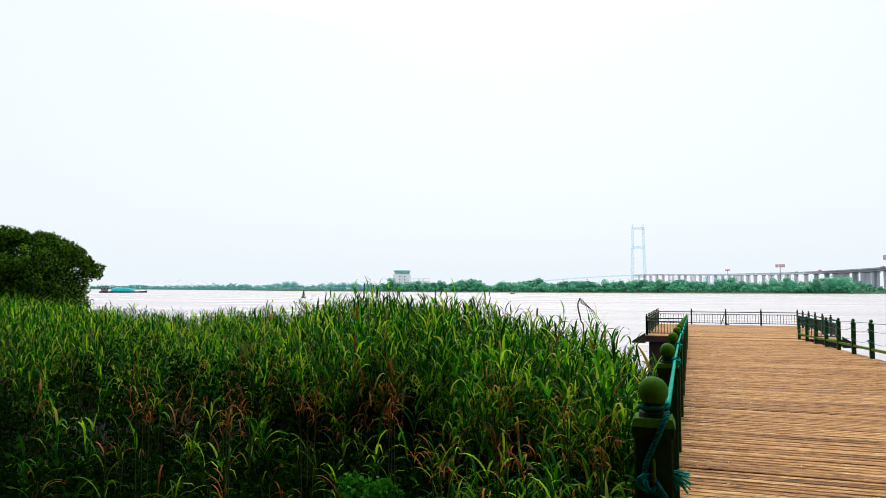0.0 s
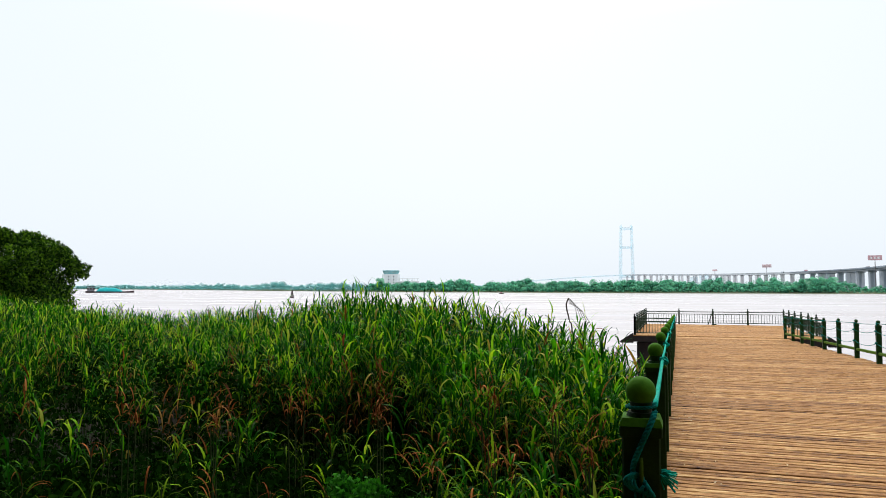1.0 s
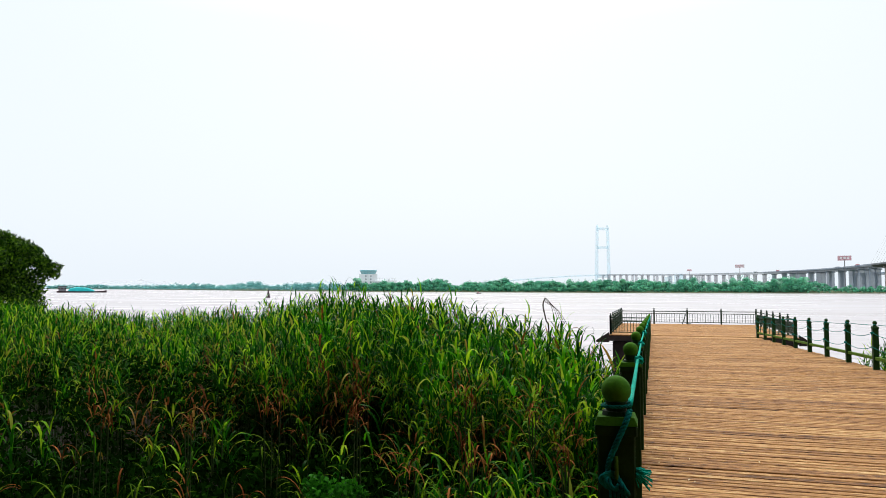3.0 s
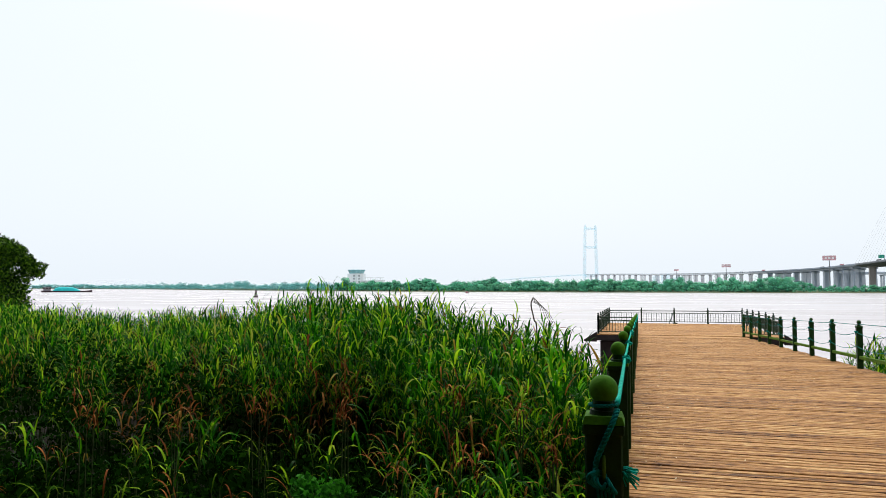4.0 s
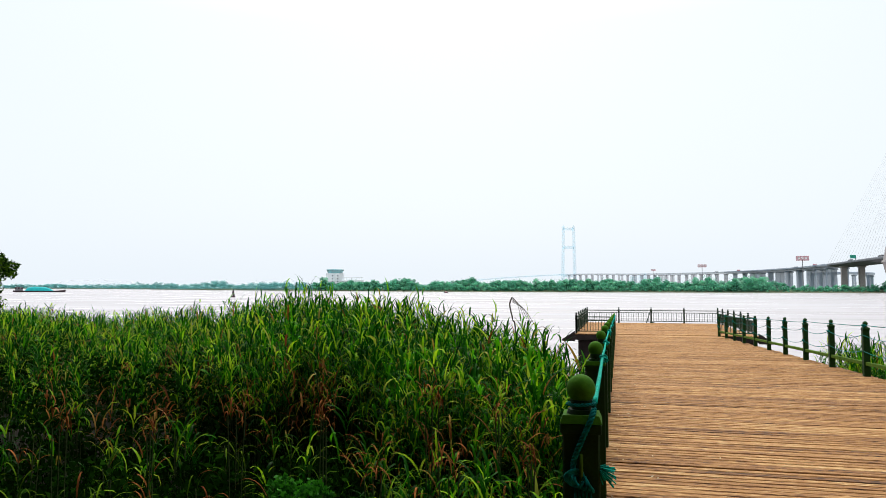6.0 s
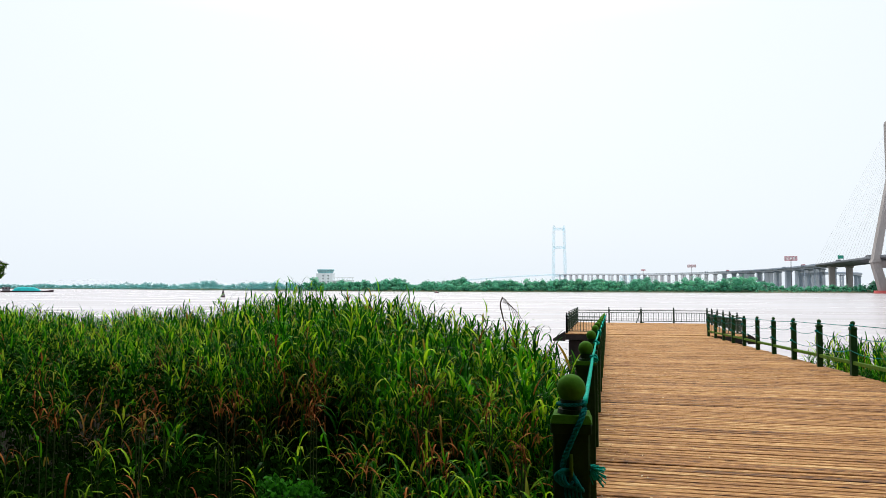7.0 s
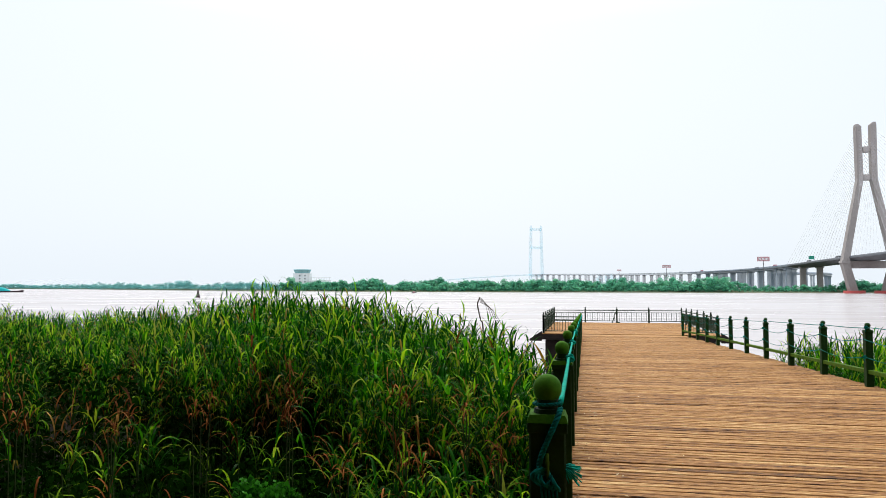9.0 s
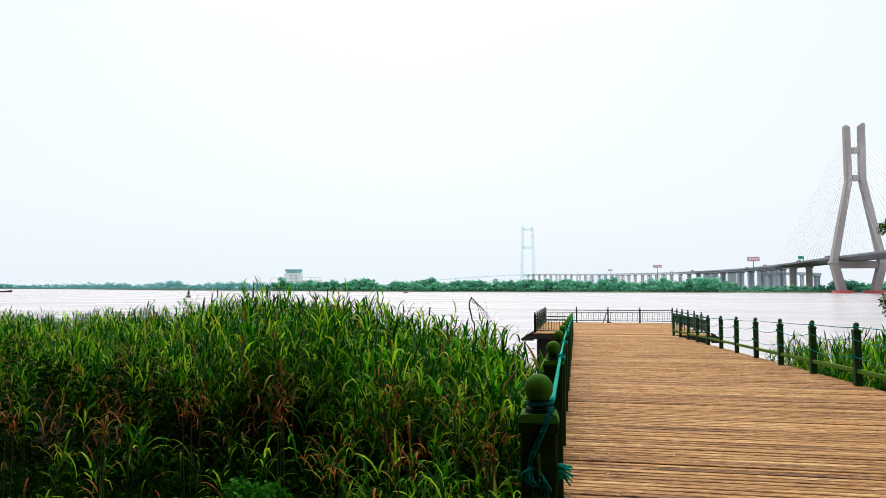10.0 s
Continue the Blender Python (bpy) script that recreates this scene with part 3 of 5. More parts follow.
def reed_mesh(name, rng, px, py, pz, ph, leaf_len, leaf_w, material, leaves=10, low=0.35, lean=0.06, droop=1.0):
    """Reed stems with long arching leaves; one ribbon of five rungs for each leaf."""
    n = len(px)
    seg = 6
    # stems: three-sided, four rungs
    lean_a, lean_k = rng.uniform(0, 6.283, n), rng.normal(0, lean, n)
    hs = np.linspace(0, 1, 4)
    cx = px[:, None] + np.cos(lean_a)[:, None] * lean_k[:, None] * ph[:, None] * hs ** 2
    cy = py[:, None] + np.sin(lean_a)[:, None] * lean_k[:, None] * ph[:, None] * hs ** 2
    cz = pz[:, None] + ph[:, None] * hs * 0.84
    sr = 0.006 * (1 - 0.75 * hs)
    ang = np.arange(3) * 2.094
    sv = np.stack([cx[..., None] + sr[:, None] * np.cos(ang), cy[..., None] + sr[:, None] * np.sin(ang), cz[..., None] + 0 * ang], -1)
    base = (np.arange(n) * 12)[:, None, None]
    i, k = np.meshgrid(np.arange(3), np.arange(3), indexing="ij")
    sf = np.stack([base + i * 3 + k, base + i * 3 + (k + 1) % 3, base + (i + 1) * 3 + (k + 1) % 3, base + (i + 1) * 3 + k], -1).reshape(-1, 4)
    sv = sv.reshape(-1, 3)
    # leaves
    m = n * leaves
    own = np.repeat(np.arange(n), leaves)
    at = low + (1 - low) * (np.tile((np.arange(leaves) + 0.5) / leaves, n) + rng.normal(0, 0.03, m))
    at = np.clip(at, 0.05, 1.0)
    ox = px[own] + np.cos(lean_a[own]) * lean_k[own] * ph[own] * at ** 2
    oy = py[own] + np.sin(lean_a[own]) * lean_k[own] * ph[own] * at ** 2
    oz = pz[own] + ph[own] * at * 0.93
    # two ranks of leaves on each stem: upright at the tip, arching over in the middle, hanging low down
    rank = np.repeat(rng.uniform(0, 6.283, n), leaves) + np.tile(np.arange(leaves) % 2, n) * np.pi
    dirn = rank + rng.normal(0, 0.5, m)
    base_len = np.broadcast_to(leaf_len, n)[own]
    u = np.clip((at - low) / (1 - low), 0, 1)
    L = base_len * rng.uniform(0.65, 1.35, m) * (1.12 - 0.4 * u)
    W = leaf_w * base_len * rng.uniform(0.7, 1.25, m) * (0.9 + 0.35 * u)
    steep = rng.normal(1.08, 0.16, m) + 0.25 * u
    bend = rng.gamma(5.0, 0.2, m) * droop * (1.25 - 0.75 * u)
    s = np.linspace(0, 1, seg)
    # elevation falls along the leaf, integrated in steps
    el = steep[:, None] - bend[:, None] * s ** 1.25
    step = L[:, None] / (seg - 1)
    rr = np.concatenate([np.zeros((m, 1)), np.cumsum(np.cos(el[:, :-1]) * step, 1)], 1)
    zz = np.concatenate([np.zeros((m, 1)), np.cumsum(np.sin(el[:, :-1]) * step, 1)], 1)
    sway = rng.normal(0, 0.12, m)[:, None] * s ** 2 * L[:, None]
    cxl = ox[:, None] + np.cos(dirn)[:, None] * rr - np.sin(dirn)[:, None] * sway
    cyl_ = oy[:, None] + np.sin(dirn)[:, None] * rr + np.cos(dirn)[:, None] * sway
    czl = oz[:, None] + zz
    wid = W[:, None] * np.array([0.5, 0.95, 1.0, 0.85, 0.55, 0.03]) * 0.5
    twist = rng.normal(0, 0.35, m)[:, None] * s
    wx, wy, wz = -np.sin(dirn)[:, None] * np.cos(twist), np.cos(dirn)[:, None] * np.cos(twist), np.sin(twist)
    lv = np.stack([np.stack([cxl - wx * wid, cyl_ - wy * wid, czl - wz * wid], -1), np.stack([cxl + wx * wid, cyl_ + wy * wid, czl + wz * wid], -1)], 2)
    lb = (len(sv) + np.arange(m) * seg * 2)[:, None]
    q = np.arange(seg - 1)[None] * 2
    lf = np.stack([lb + q, lb + q + 1, lb + q + 3, lb + q + 2], -1).reshape(-1, 4)
    me = mesh_of(name, np.concatenate([sv, lv.reshape(-1, 3)]), np.concatenate([sf, lf]), material, True)
    me.materials.append(STEM)
    slot = np.zeros(len(sf) + len(lf), np.int32)
    slot[:len(sf)] = 1
    me.polygons.foreach_set("material_index", slot)
    return me


rng = np.random.default_rng(7)


STOOL = 7


def scatter_left(count, r_min, near_bias):
    """Places in the reed bed beside the boardwalk, denser near the viewer."""
    az = rng.uniform(-66, -1.5, count * 6)
    front = np.interp(az, [-60, -40, -23, -15, -4], [r_min + 5.6, r_min + 4.5, r_min + 3.3, r_min + 1.5, r_min + 0.4])
    r = front + (reed_back(az) - front) * rng.random(count * 6) ** near_bias
    keep = (r * np.sin(np.radians(az)) < -0.55) & (rng.random(count * 6) < r / 40 + 0.15)
    az, r = az[keep][:count // STOOL + 1], r[keep][:count // STOOL + 1]
    tall = np.clip(rng.normal(0, 0.18, len(az)), -0.4, 0.32) * np.clip(14 / r, 0.5, 1)
    x = np.repeat(r * np.sin(np.radians(az)), STOOL) + rng.normal(0, 0.095, len(az) * STOOL)
    y = np.repeat(r * np.cos(np.radians(az)), STOOL) + rng.normal(0, 0.095, len(az) * STOOL)
    ok = x < -0.42
    x, y, tall = x[ok], y[ok], np.repeat(tall, STOOL)[ok]
    return np.degrees(np.arctan2(x, y)), np.hypot(x, y), x, y, tall


az, r, x, y, tall = scatter_left(8200, 6.4, 0.72)
lump = np.array([noise.noise(Vector((a * 0.35, b * 0.35, 3.0))) for a, b in zip(x, y)])
top = reed_top(az, r) + 0.22 * lump + tall + np.clip(rng.normal(-0.03, 0.15, len(x)), -0.4, 0.25)
z0 = np.minimum(ground_z(x, y), 2.9)
reeds = new("reed_bed", reed_mesh("reed_bed", rng, x, y, z0, np.maximum(top - z0 - 0.1, 0.8), np.interp(az, [-45, -25, -10], [0.33, 0.4, 0.42]), 0.057, REED, leaves=11, low=0.58, droop=2.9))
tagged(reeds, "dense bed of tall green reeds on the river bank", "reeds", kind="stuff")

# single stems in the dark strip before the bed
n = 130
az = np.concatenate([rng.uniform(-56, -5, 55), rng.uniform(-20, -5, 75)])
r = np.interp(az, [-56, -23, -14, -5], [8.2, 7.7, 5.9, 5.2]) + rng.random(n) * np.interp(az, [-56, -23, -14, -5], [5.2, 3.0, 2.2, 1.8])
x, y = r * np.sin(np.radians(az)), r * np.cos(np.radians(az))
z0 = np.minimum(ground_z(x, y), 2.9)
front = new("reed_bed", reed_mesh("reed_bed", rng, x, y, z0, rng.uniform(0.9, 1.65, n), 0.46, 0.052, REED, leaves=9, low=0.55, lean=0.12, droop=3.1))
tagged(front, "thin scattering of arching reeds before the dense bed", "reeds", kind="stuff")

az, r, x, y, tall = scatter_left(6000, 6.0, 0.7)
some = rng.permutation(len(x))[:900]
az, r, x, y = az[some], r[some], x[some], y[some]
z0 = np.minimum(ground_z(x, y), 2.9)
dry = new("dry_reeds", reed_mesh("dry_reeds", rng, x, y, z0, (reed_top(az, r) - z0) * rng.uniform(0.6, 0.9, len(x)), 0.4, 0.055, DRY, leaves=6, low=0.5, droop=2.2))
tagged(dry, "withered rust-brown reed leaves among the green reeds", "reeds", kind="stuff")

# taller tufts that stand out against the river
tufts = [(-18.9, 15, 6.12), (-19.4, 15, 6.0), (-21.4, 15, 6.1), (-22.2, 15.2, 6.02), (-23.3, 15.5, 5.95), (-26, 16, 5.8), (-29, 17, 5.7), (-27.6, 16, 5.65),
         (-12.4, 13, 5.72), (-14.6, 13.5, 5.75), (-16.2, 14, 5.8), (-4.4, 10, 5.45), (-6.3, 11, 5.42), (-5.3, 10.5, 5.4), (-9.4, 12, 5.55), (-33, 20, 5.65), (-36.5, 23, 5.5)]
x = np.concatenate([rng.normal(rr * math.sin(radians(a)), 0.16, 6) for a, rr, _ in tufts])
y = np.concatenate([rng.normal(rr * math.cos(radians(a)), 0.16, 6) for a, rr, _ in tufts])
top = np.repeat([q for _, _, q in tufts], 6) + rng.normal(-0.06, 0.1, len(x))
z0 = np.minimum(ground_z(x, y), 2.9)
tall_reeds = new("tall_reeds", reed_mesh("tall_reeds", rng, x, y, z0, top - z0 - 0.36, 0.5, 0.066, REED, leaves=12, low=0.62, lean=0.03, droop=1.8))
tagged(tall_reeds, "taller green reed tufts rising above the reed bed", "reeds", kind="stuff")
sx, sy = 12 * math.sin(radians(-8.35)), 12 * math.cos(radians(-8.35))
stalk = empty("broken_stalk", pose(sx, sy, 2.5), "dark withered stalk bent over above the reeds", "stalk")
bm = bmesh.new()
tube(bm, smooth_line([(0.1, 0, 0), (0.08, 0, 2.6), (0.03, 0, 2.95), (-0.02, 0, 3.2), (0.02, 0, 3.33)], 5), 0.012, 6)
part("stem", bm, BARK, stalk, smooth=True)
for k in range(5):
    bm = bmesh.new()
    tube(bm, smooth_line([(0.02, 0, 3.33 - 0.02 * k), (0.1 + 0.03 * k, 0.02 * k, 3.24 - 0.03 * k), (0.17 + 0.05 * k, 0.03 * k, 3.0 - 0.03 * k)], 4), 0.0045, 5)
    part("dead_leaf", bm, BARK, stalk, smooth=True)

# reeds outside the far railing of the boardwalk
n = 1700
x = 5.6 + 4.5 * rng.random(n)
y = 8 + 15 * rng.random(n)
keep = (x > 5.5 + 0.0 * y) & (y < 24 - 0.3 * (x - 5.5))
x, y = x[keep], y[keep]
z0 = np.minimum(ground_z(x, y), 2.9)
top = 4.6 - 0.045 * (y - 14) + 0.25 * (x - 6) * 0.4 + rng.normal(0, 0.22, len(x))
reeds2 = new("reed_bed", reed_mesh("reed_bed", rng, x, y, z0, np.maximum(top - z0, 0.6), 0.44, 0.055, REED, leaves=10, droop=1.9))
tagged(reeds2, "green reeds growing beyond the roped railing", "reeds", kind="stuff")

# undergrowth between the reed stems, near-black to put in the deep shade there
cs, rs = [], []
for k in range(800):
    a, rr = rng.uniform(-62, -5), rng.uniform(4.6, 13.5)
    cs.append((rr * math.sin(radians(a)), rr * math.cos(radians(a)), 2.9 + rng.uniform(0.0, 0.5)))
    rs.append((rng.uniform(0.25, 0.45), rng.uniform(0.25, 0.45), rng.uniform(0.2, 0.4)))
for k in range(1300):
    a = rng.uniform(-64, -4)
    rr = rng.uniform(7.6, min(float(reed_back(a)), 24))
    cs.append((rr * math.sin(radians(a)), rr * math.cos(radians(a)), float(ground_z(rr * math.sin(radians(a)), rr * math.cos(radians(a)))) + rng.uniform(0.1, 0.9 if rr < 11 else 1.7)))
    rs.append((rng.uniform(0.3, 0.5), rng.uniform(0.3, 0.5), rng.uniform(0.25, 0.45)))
# added back rows, closing gaps where bright water would show
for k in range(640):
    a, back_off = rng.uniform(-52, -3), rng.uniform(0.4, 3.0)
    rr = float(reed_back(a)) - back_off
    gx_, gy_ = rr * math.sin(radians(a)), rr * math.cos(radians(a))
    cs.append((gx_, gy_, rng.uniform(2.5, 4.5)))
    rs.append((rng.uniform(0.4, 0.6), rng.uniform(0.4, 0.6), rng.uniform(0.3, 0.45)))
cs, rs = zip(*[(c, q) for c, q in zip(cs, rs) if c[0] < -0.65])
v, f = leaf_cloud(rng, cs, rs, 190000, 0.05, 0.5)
under = new("undergrowth", mesh_of("undergrowth", v, f, UNDERLEAF_SHADE))
tagged(under, "low undergrowth beneath the reeds, near-black to stand in for shade", "undergrowth", kind="stuff")

# the same shade-coloured leaves beyond the far railing
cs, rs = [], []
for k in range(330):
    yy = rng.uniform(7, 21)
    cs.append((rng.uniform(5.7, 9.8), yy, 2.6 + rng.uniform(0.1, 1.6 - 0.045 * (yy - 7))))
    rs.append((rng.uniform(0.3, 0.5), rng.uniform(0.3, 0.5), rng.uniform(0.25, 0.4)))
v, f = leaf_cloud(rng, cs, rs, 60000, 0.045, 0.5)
under = new("undergrowth", mesh_of("undergrowth", v, f, UNDERLEAF_SHADE))
tagged(under, "low undergrowth beyond the roped railing, near-black in place of shade", "undergrowth", kind="stuff")

# single reed clumps at the dark foot of the bed


def leaf_blade(length, width, start, bend, turn):
    bm = bmesh.new()
    x = z = 0.0
    rows, n = [], 9
    for k in range(n + 1):
        s = k / n
        w = width * 0.5 * (0.4 + 2.4 * s * (1 - s) + 0.0) * (1 - s ** 6)
        dip = w * 0.35
        rows.append([bm.verts.new((x, -w, z + dip)), bm.verts.new((x, 0, z)), bm.verts.new((x, w, z + dip))])
        a = start - bend * s ** 1.8
        x += math.cos(a) * length / n
        z += math.sin(a) * length / n
    for p0, p1 in zip(rows, rows[1:]):
        for k in range(2):
            bm.faces.new((p0[k], p0[k + 1], p1[k + 1], p1[k]))
    bm.transform(Matrix.Rotation(turn, 4, "Z"))
    return bm


clump_kinds = []
rng_c = random.Random(21)
for k in range(5):
    h = 1.5
    clump = empty("reed_clump", pose(0, 0, 0), "loose clump of arching yellow-green reed leaves on dark stems", "reeds", "reed clumps at the front of the bed")
    feet = []
    for j in range(3):
        bm = bmesh.new()
        a = rng_c.uniform(0, 6.28)
        f0 = Vector((0.07 * math.cos(a), 0.07 * math.sin(a), 0))
        f1 = f0 * 1.8 + Vector((0, 0, h + rng_c.uniform(-0.15, 0.1)))
        feet.append((f0, f1))
        tube(bm, [f0, f0.lerp(f1, 0.5) + Vector((0.02, 0, 0)), f1], 0.007, 5)
        part("stem", bm, STEM, clump)
    for j in range(15):
        f0, f1 = feet[j % 3]
        q = f0.lerp(f1, rng_c.uniform(0.72, 1.0))
        lf = part("leaf", leaf_blade(rng_c.uniform(0.3, 0.55), rng_c.uniform(0.011, 0.021), rng_c.uniform(1.0, 1.45), rng_c.uniform(1.8, 3.2), rng_c.uniform(0, 6.28)),
                  CLUMPLEAF if rng_c.random() < 0.88 else CLUMPDRY, clump, smooth=True)
        lf.location = q
    clump_kinds.append(clump)
spots = [(-49, 8.4), (-45.5, 7.4), (-44, 9.3), (-40, 7.6), (-38.5, 8.8), (-36.5, 6.9), (-34, 9.2), (-32.5, 7.2), (-30, 8.4), (-27.5, 7.0), (-26.5, 8.9), (-24, 7.9),
         (-20, 6.4), (-17.5, 7.0), (-15, 5.8), (-13, 6.4), (-11, 5.5), (-9.5, 6.2), (-8, 5.2), (-6.8, 5.9)]
for k, (a, rr) in enumerate(spots):
    m = pose(rr * math.sin(radians(a)), rr * math.cos(radians(a)), 2.82 - rng_c.uniform(0, 0.4), 0, 0, rng_c.uniform(0, 360))
    if k < 5:
        clump_kinds[k].matrix_basis = m
    else:
        copy_thing(clump_kinds[k % 5], m)

dry_clump = empty("dry_reed_clump", pose(0, 0, 0), "withered rust-red reed clump among the green reeds", "reeds", "withered reed clumps")
for j in range(3):
    bm = bmesh.new()
    tube(bm, [(0.05 * j - 0.05, 0.03 * j, 0), (0.06 * j - 0.06, 0.02 * j, 0.8), (0.09 * j - 0.09, 0.02, 1.5)], 0.007, 5)
    part("stem", bm, STEM, dry_clump)
for j in range(30):
    lf = part("leaf", leaf_blade(rng_c.uniform(0.12, 0.34), rng_c.uniform(0.008, 0.015), rng_c.uniform(0.4, 1.4), rng_c.uniform(0.6, 3.0), rng_c.uniform(0, 6.28)), CLUMPDRY, dry_clump, smooth=True)
    lf.location = (rng_c.uniform(-0.16, 0.16), rng_c.uniform(-0.1, 0.1), rng_c.uniform(1.35, 1.75))
for k, (a, rr, z) in enumerate(((-13.4, 6.1, 4.72), (-6.6, 5.8, 4.85), (-14.6, 7.2, 5.05), (-19.5, 6.3, 4.6), (-23.5, 7.4, 4.9), (-30, 7.9, 4.9), (-36, 8.1, 4.75), (-42, 8.3, 4.8), (-9.5, 7.0, 5.0))):
    m = pose(rr * math.sin(radians(a)), rr * math.cos(radians(a)), z - 1.75, 0, 0, 77 * k)
    if k == 0:
        dry_clump.matrix_basis = m
    else:
        copy_thing(dry_clump, m)

# low leafy bushes at the front of the reeds
for bx, by, bz, s in ((-2.46, 5.14, 4.42, 0.24), (-2.05, 5.3, 4.28, 0.14)):
    bush = empty("bush", pose(bx, by, 2.9), "low bright green bush with small round leaves under the reeds", "bush", "low bushes at the foot of the reeds")
    for k in range(5):
        bm = bmesh.new()
        a = 1.26 * k
        cyl(bm, (0, 0, -0.1), (0.5 * s * math.cos(a), 0.5 * s * math.sin(a), bz - 2.9), 0.014, 0.006, 6)
        part("stem", bm, BARK, bush)
    cs = [(rng.normal(0, 0.5 * s), rng.normal(0, 0.5 * s), bz - 2.9 - rng.random() * 0.6 * s) for _ in range(9)]
    v, f = leaf_cloud(rng, cs, [(0.45 * s,) * 3] * 9, 1500, 0.022, 0.7)
    ob = new("foliage", mesh_of("foliage", v, f, BUSHLEAF))
    ob.parent = bush

# ---- trees near by ----


def make_tree(name, base, height, lumps, count, leaf, label, material=TREELEAF, trunk=0.25):
    tree = empty(name, Matrix.Translation(base), label, "tree")
    bm = bmesh.new()
    fork = height * 0.3
    tube(bm, smooth_line([(0, 0, -0.3), (0.1, 0, fork * 0.5), (0, 0.1, fork)], 4), trunk, 9)
    part("trunk", bm, BARK, tree, smooth=True)
    for c, rad in lumps[:10]:
        bm = bmesh.new()
        e = Vector(c)
        tube(bm, smooth_line([(0, 0.1, fork * 0.9), Vector((0, 0, fork)).lerp(e, 0.5) + Vector((0, 0, 0.3)), e], 4), trunk * 0.35, 6)
        part("limb", bm, BARK, tree, smooth=True)
    v, f = leaf_cloud(rng, [c for c, _ in lumps], [rd for _, rd in lumps], count, leaf, 0.4)
    ob = new("crown", mesh_of("crown", v, f, material))
    ob.parent = tree
    return tree


def polar(az, r):
    return r * math.sin(radians(az)), r * math.cos(radians(az))


lumps = []
for k in range(680):
    skin = k % 2 == 0
    a, u = rng.uniform(0, 6.283), (0.06 if skin else 1.0) * rng.random()
    size = rng.uniform(0.25, 0.5) if skin else rng.uniform(0.6, 1.0)
    rad = (6.95 - size) * math.sqrt(rng.random())
    hh = 7.25 * (1 - (rad / 9.0) ** 4) - 0.8 * size + 0.6 * noise.noise(Vector((rad * math.cos(a) * 0.5, rad * math.sin(a) * 0.5, 5.0)))
    lumps.append(((rad * math.cos(a), rad * math.sin(a), hh + (0.3 - hh) * u), (size,) * 2 + (size * 0.8,)))
tx, ty = polar(-53.4, 46)
make_tree("tree", (tx, ty, 2.2), 7.5, lumps, 190000, 0.1, "broad dark green tree behind the reeds at the water's edge")
lumps = []
for k in range(16):
    lumps.append(((rng.uniform(-0.7, 2.6), rng.uniform(-2, 2), rng.uniform(1.8, 6.6)), (rng.uniform(0.5, 0.9),) * 3))
lumps += [((-2.15, 1.0, 6.05), (0.3, 0.3, 0.26)), ((-1.7, 0.9, 6.1), (0.4, 0.3, 0.25)), ((-2.1, 1.0, 3.7), (0.35, 0.3, 0.45)), ((-1.6, 1.0, 3.5), (0.4, 0.4, 0.4))]
tx, ty = polar(26.95, 26)
make_tree("tree", (tx, ty, 1.8), 7, lumps, 22000, 0.06, "leafy green tree beyond the roped railing", trunk=0.2)

# unseen foliage added behind and above the viewer to block the sky's light
cs, rs = [], []
for k in range(330):
    cs.append((rng.uniform(-60, 55), rng.uniform(-17, -8), rng.uniform(3.5, 20)))
    rs.append((rng.uniform(2.0, 3.6),) * 3)
for k in range(170):
    cs.append((rng.uniform(-34, 16), rng.uniform(-12, -1.5), rng.uniform(12, 21)))
    rs.append((rng.uniform(1.6, 2.8),) * 2 + (1.3,))
# overhanging lumps, added to shade the near reeds
for k in range(420):
    q = Vector((rng.uniform(-34, -2.6), rng.uniform(-8, 6), 0))
    cs.append((q.x, q.y, 9.5 + 0.55 * q.length + rng.uniform(0, 4)))
    rs.append((rng.uniform(1.3, 2.2),) * 2 + (1.0,))
v, f = leaf_cloud(rng, cs, rs, 130000, 0.6, 0.5)
belt = new("sky_blocking_foliage", mesh_of("sky_blocking_foliage", v, f, TREELEAF))
tagged(belt, "unseen leafy mass added overhead and inland to block sky light", "trees", kind="stuff")

# ---- far shore ----
SHORE = [(-75, 3900), (-55, 3600), (-45, 3000), (-41, 2500), (-36, 1800), (-32, 1370), (-27, 1170), (-22, 1020), (-19, 960), (-12, 880), (-4, 822), (5, 800), (12, 812), (20, 868), (30, 960), (50, 1000)]
SH_A, SH_R = [a for a, _ in SHORE], [q for _, q in SHORE]
aa = np.linspace(-75, 50, 400)
rows = []
for extra, z in ((-8, -1.0), (0, 0.6), (30, 2.0), (600, 3.0), (900, 3.0)):
    rr = np.minimum(np.interp(aa, SH_A, SH_R) + extra, 4900)
    rows.append(np.stack([rr * np.sin(np.radians(aa)), rr * np.cos(np.radians(aa)), np.full_like(aa, z)], -1))
v = np.concatenate(rows)
idx = np.arange(len(v)).reshape(5, -1)
quads = np.stack([idx[:-1, :-1], idx[:-1, 1:], idx[1:, 1:], idx[1:, :-1]], -1).reshape(-1, 4)
shore = new("far_bank", mesh_of("far_bank", v, quads, BANK, True))
tagged(shore, "low muddy far bank of the river", "river bank", kind="structure")


ico = bmesh.new()
bmesh.ops.create_icosphere(ico, subdivisions=2, radius=1)
ICO_V = np.array([v.co[:] for v in ico.verts])
ICO_F = np.array([[v.index for v in fc.verts] for fc in ico.faces])
ico.free()


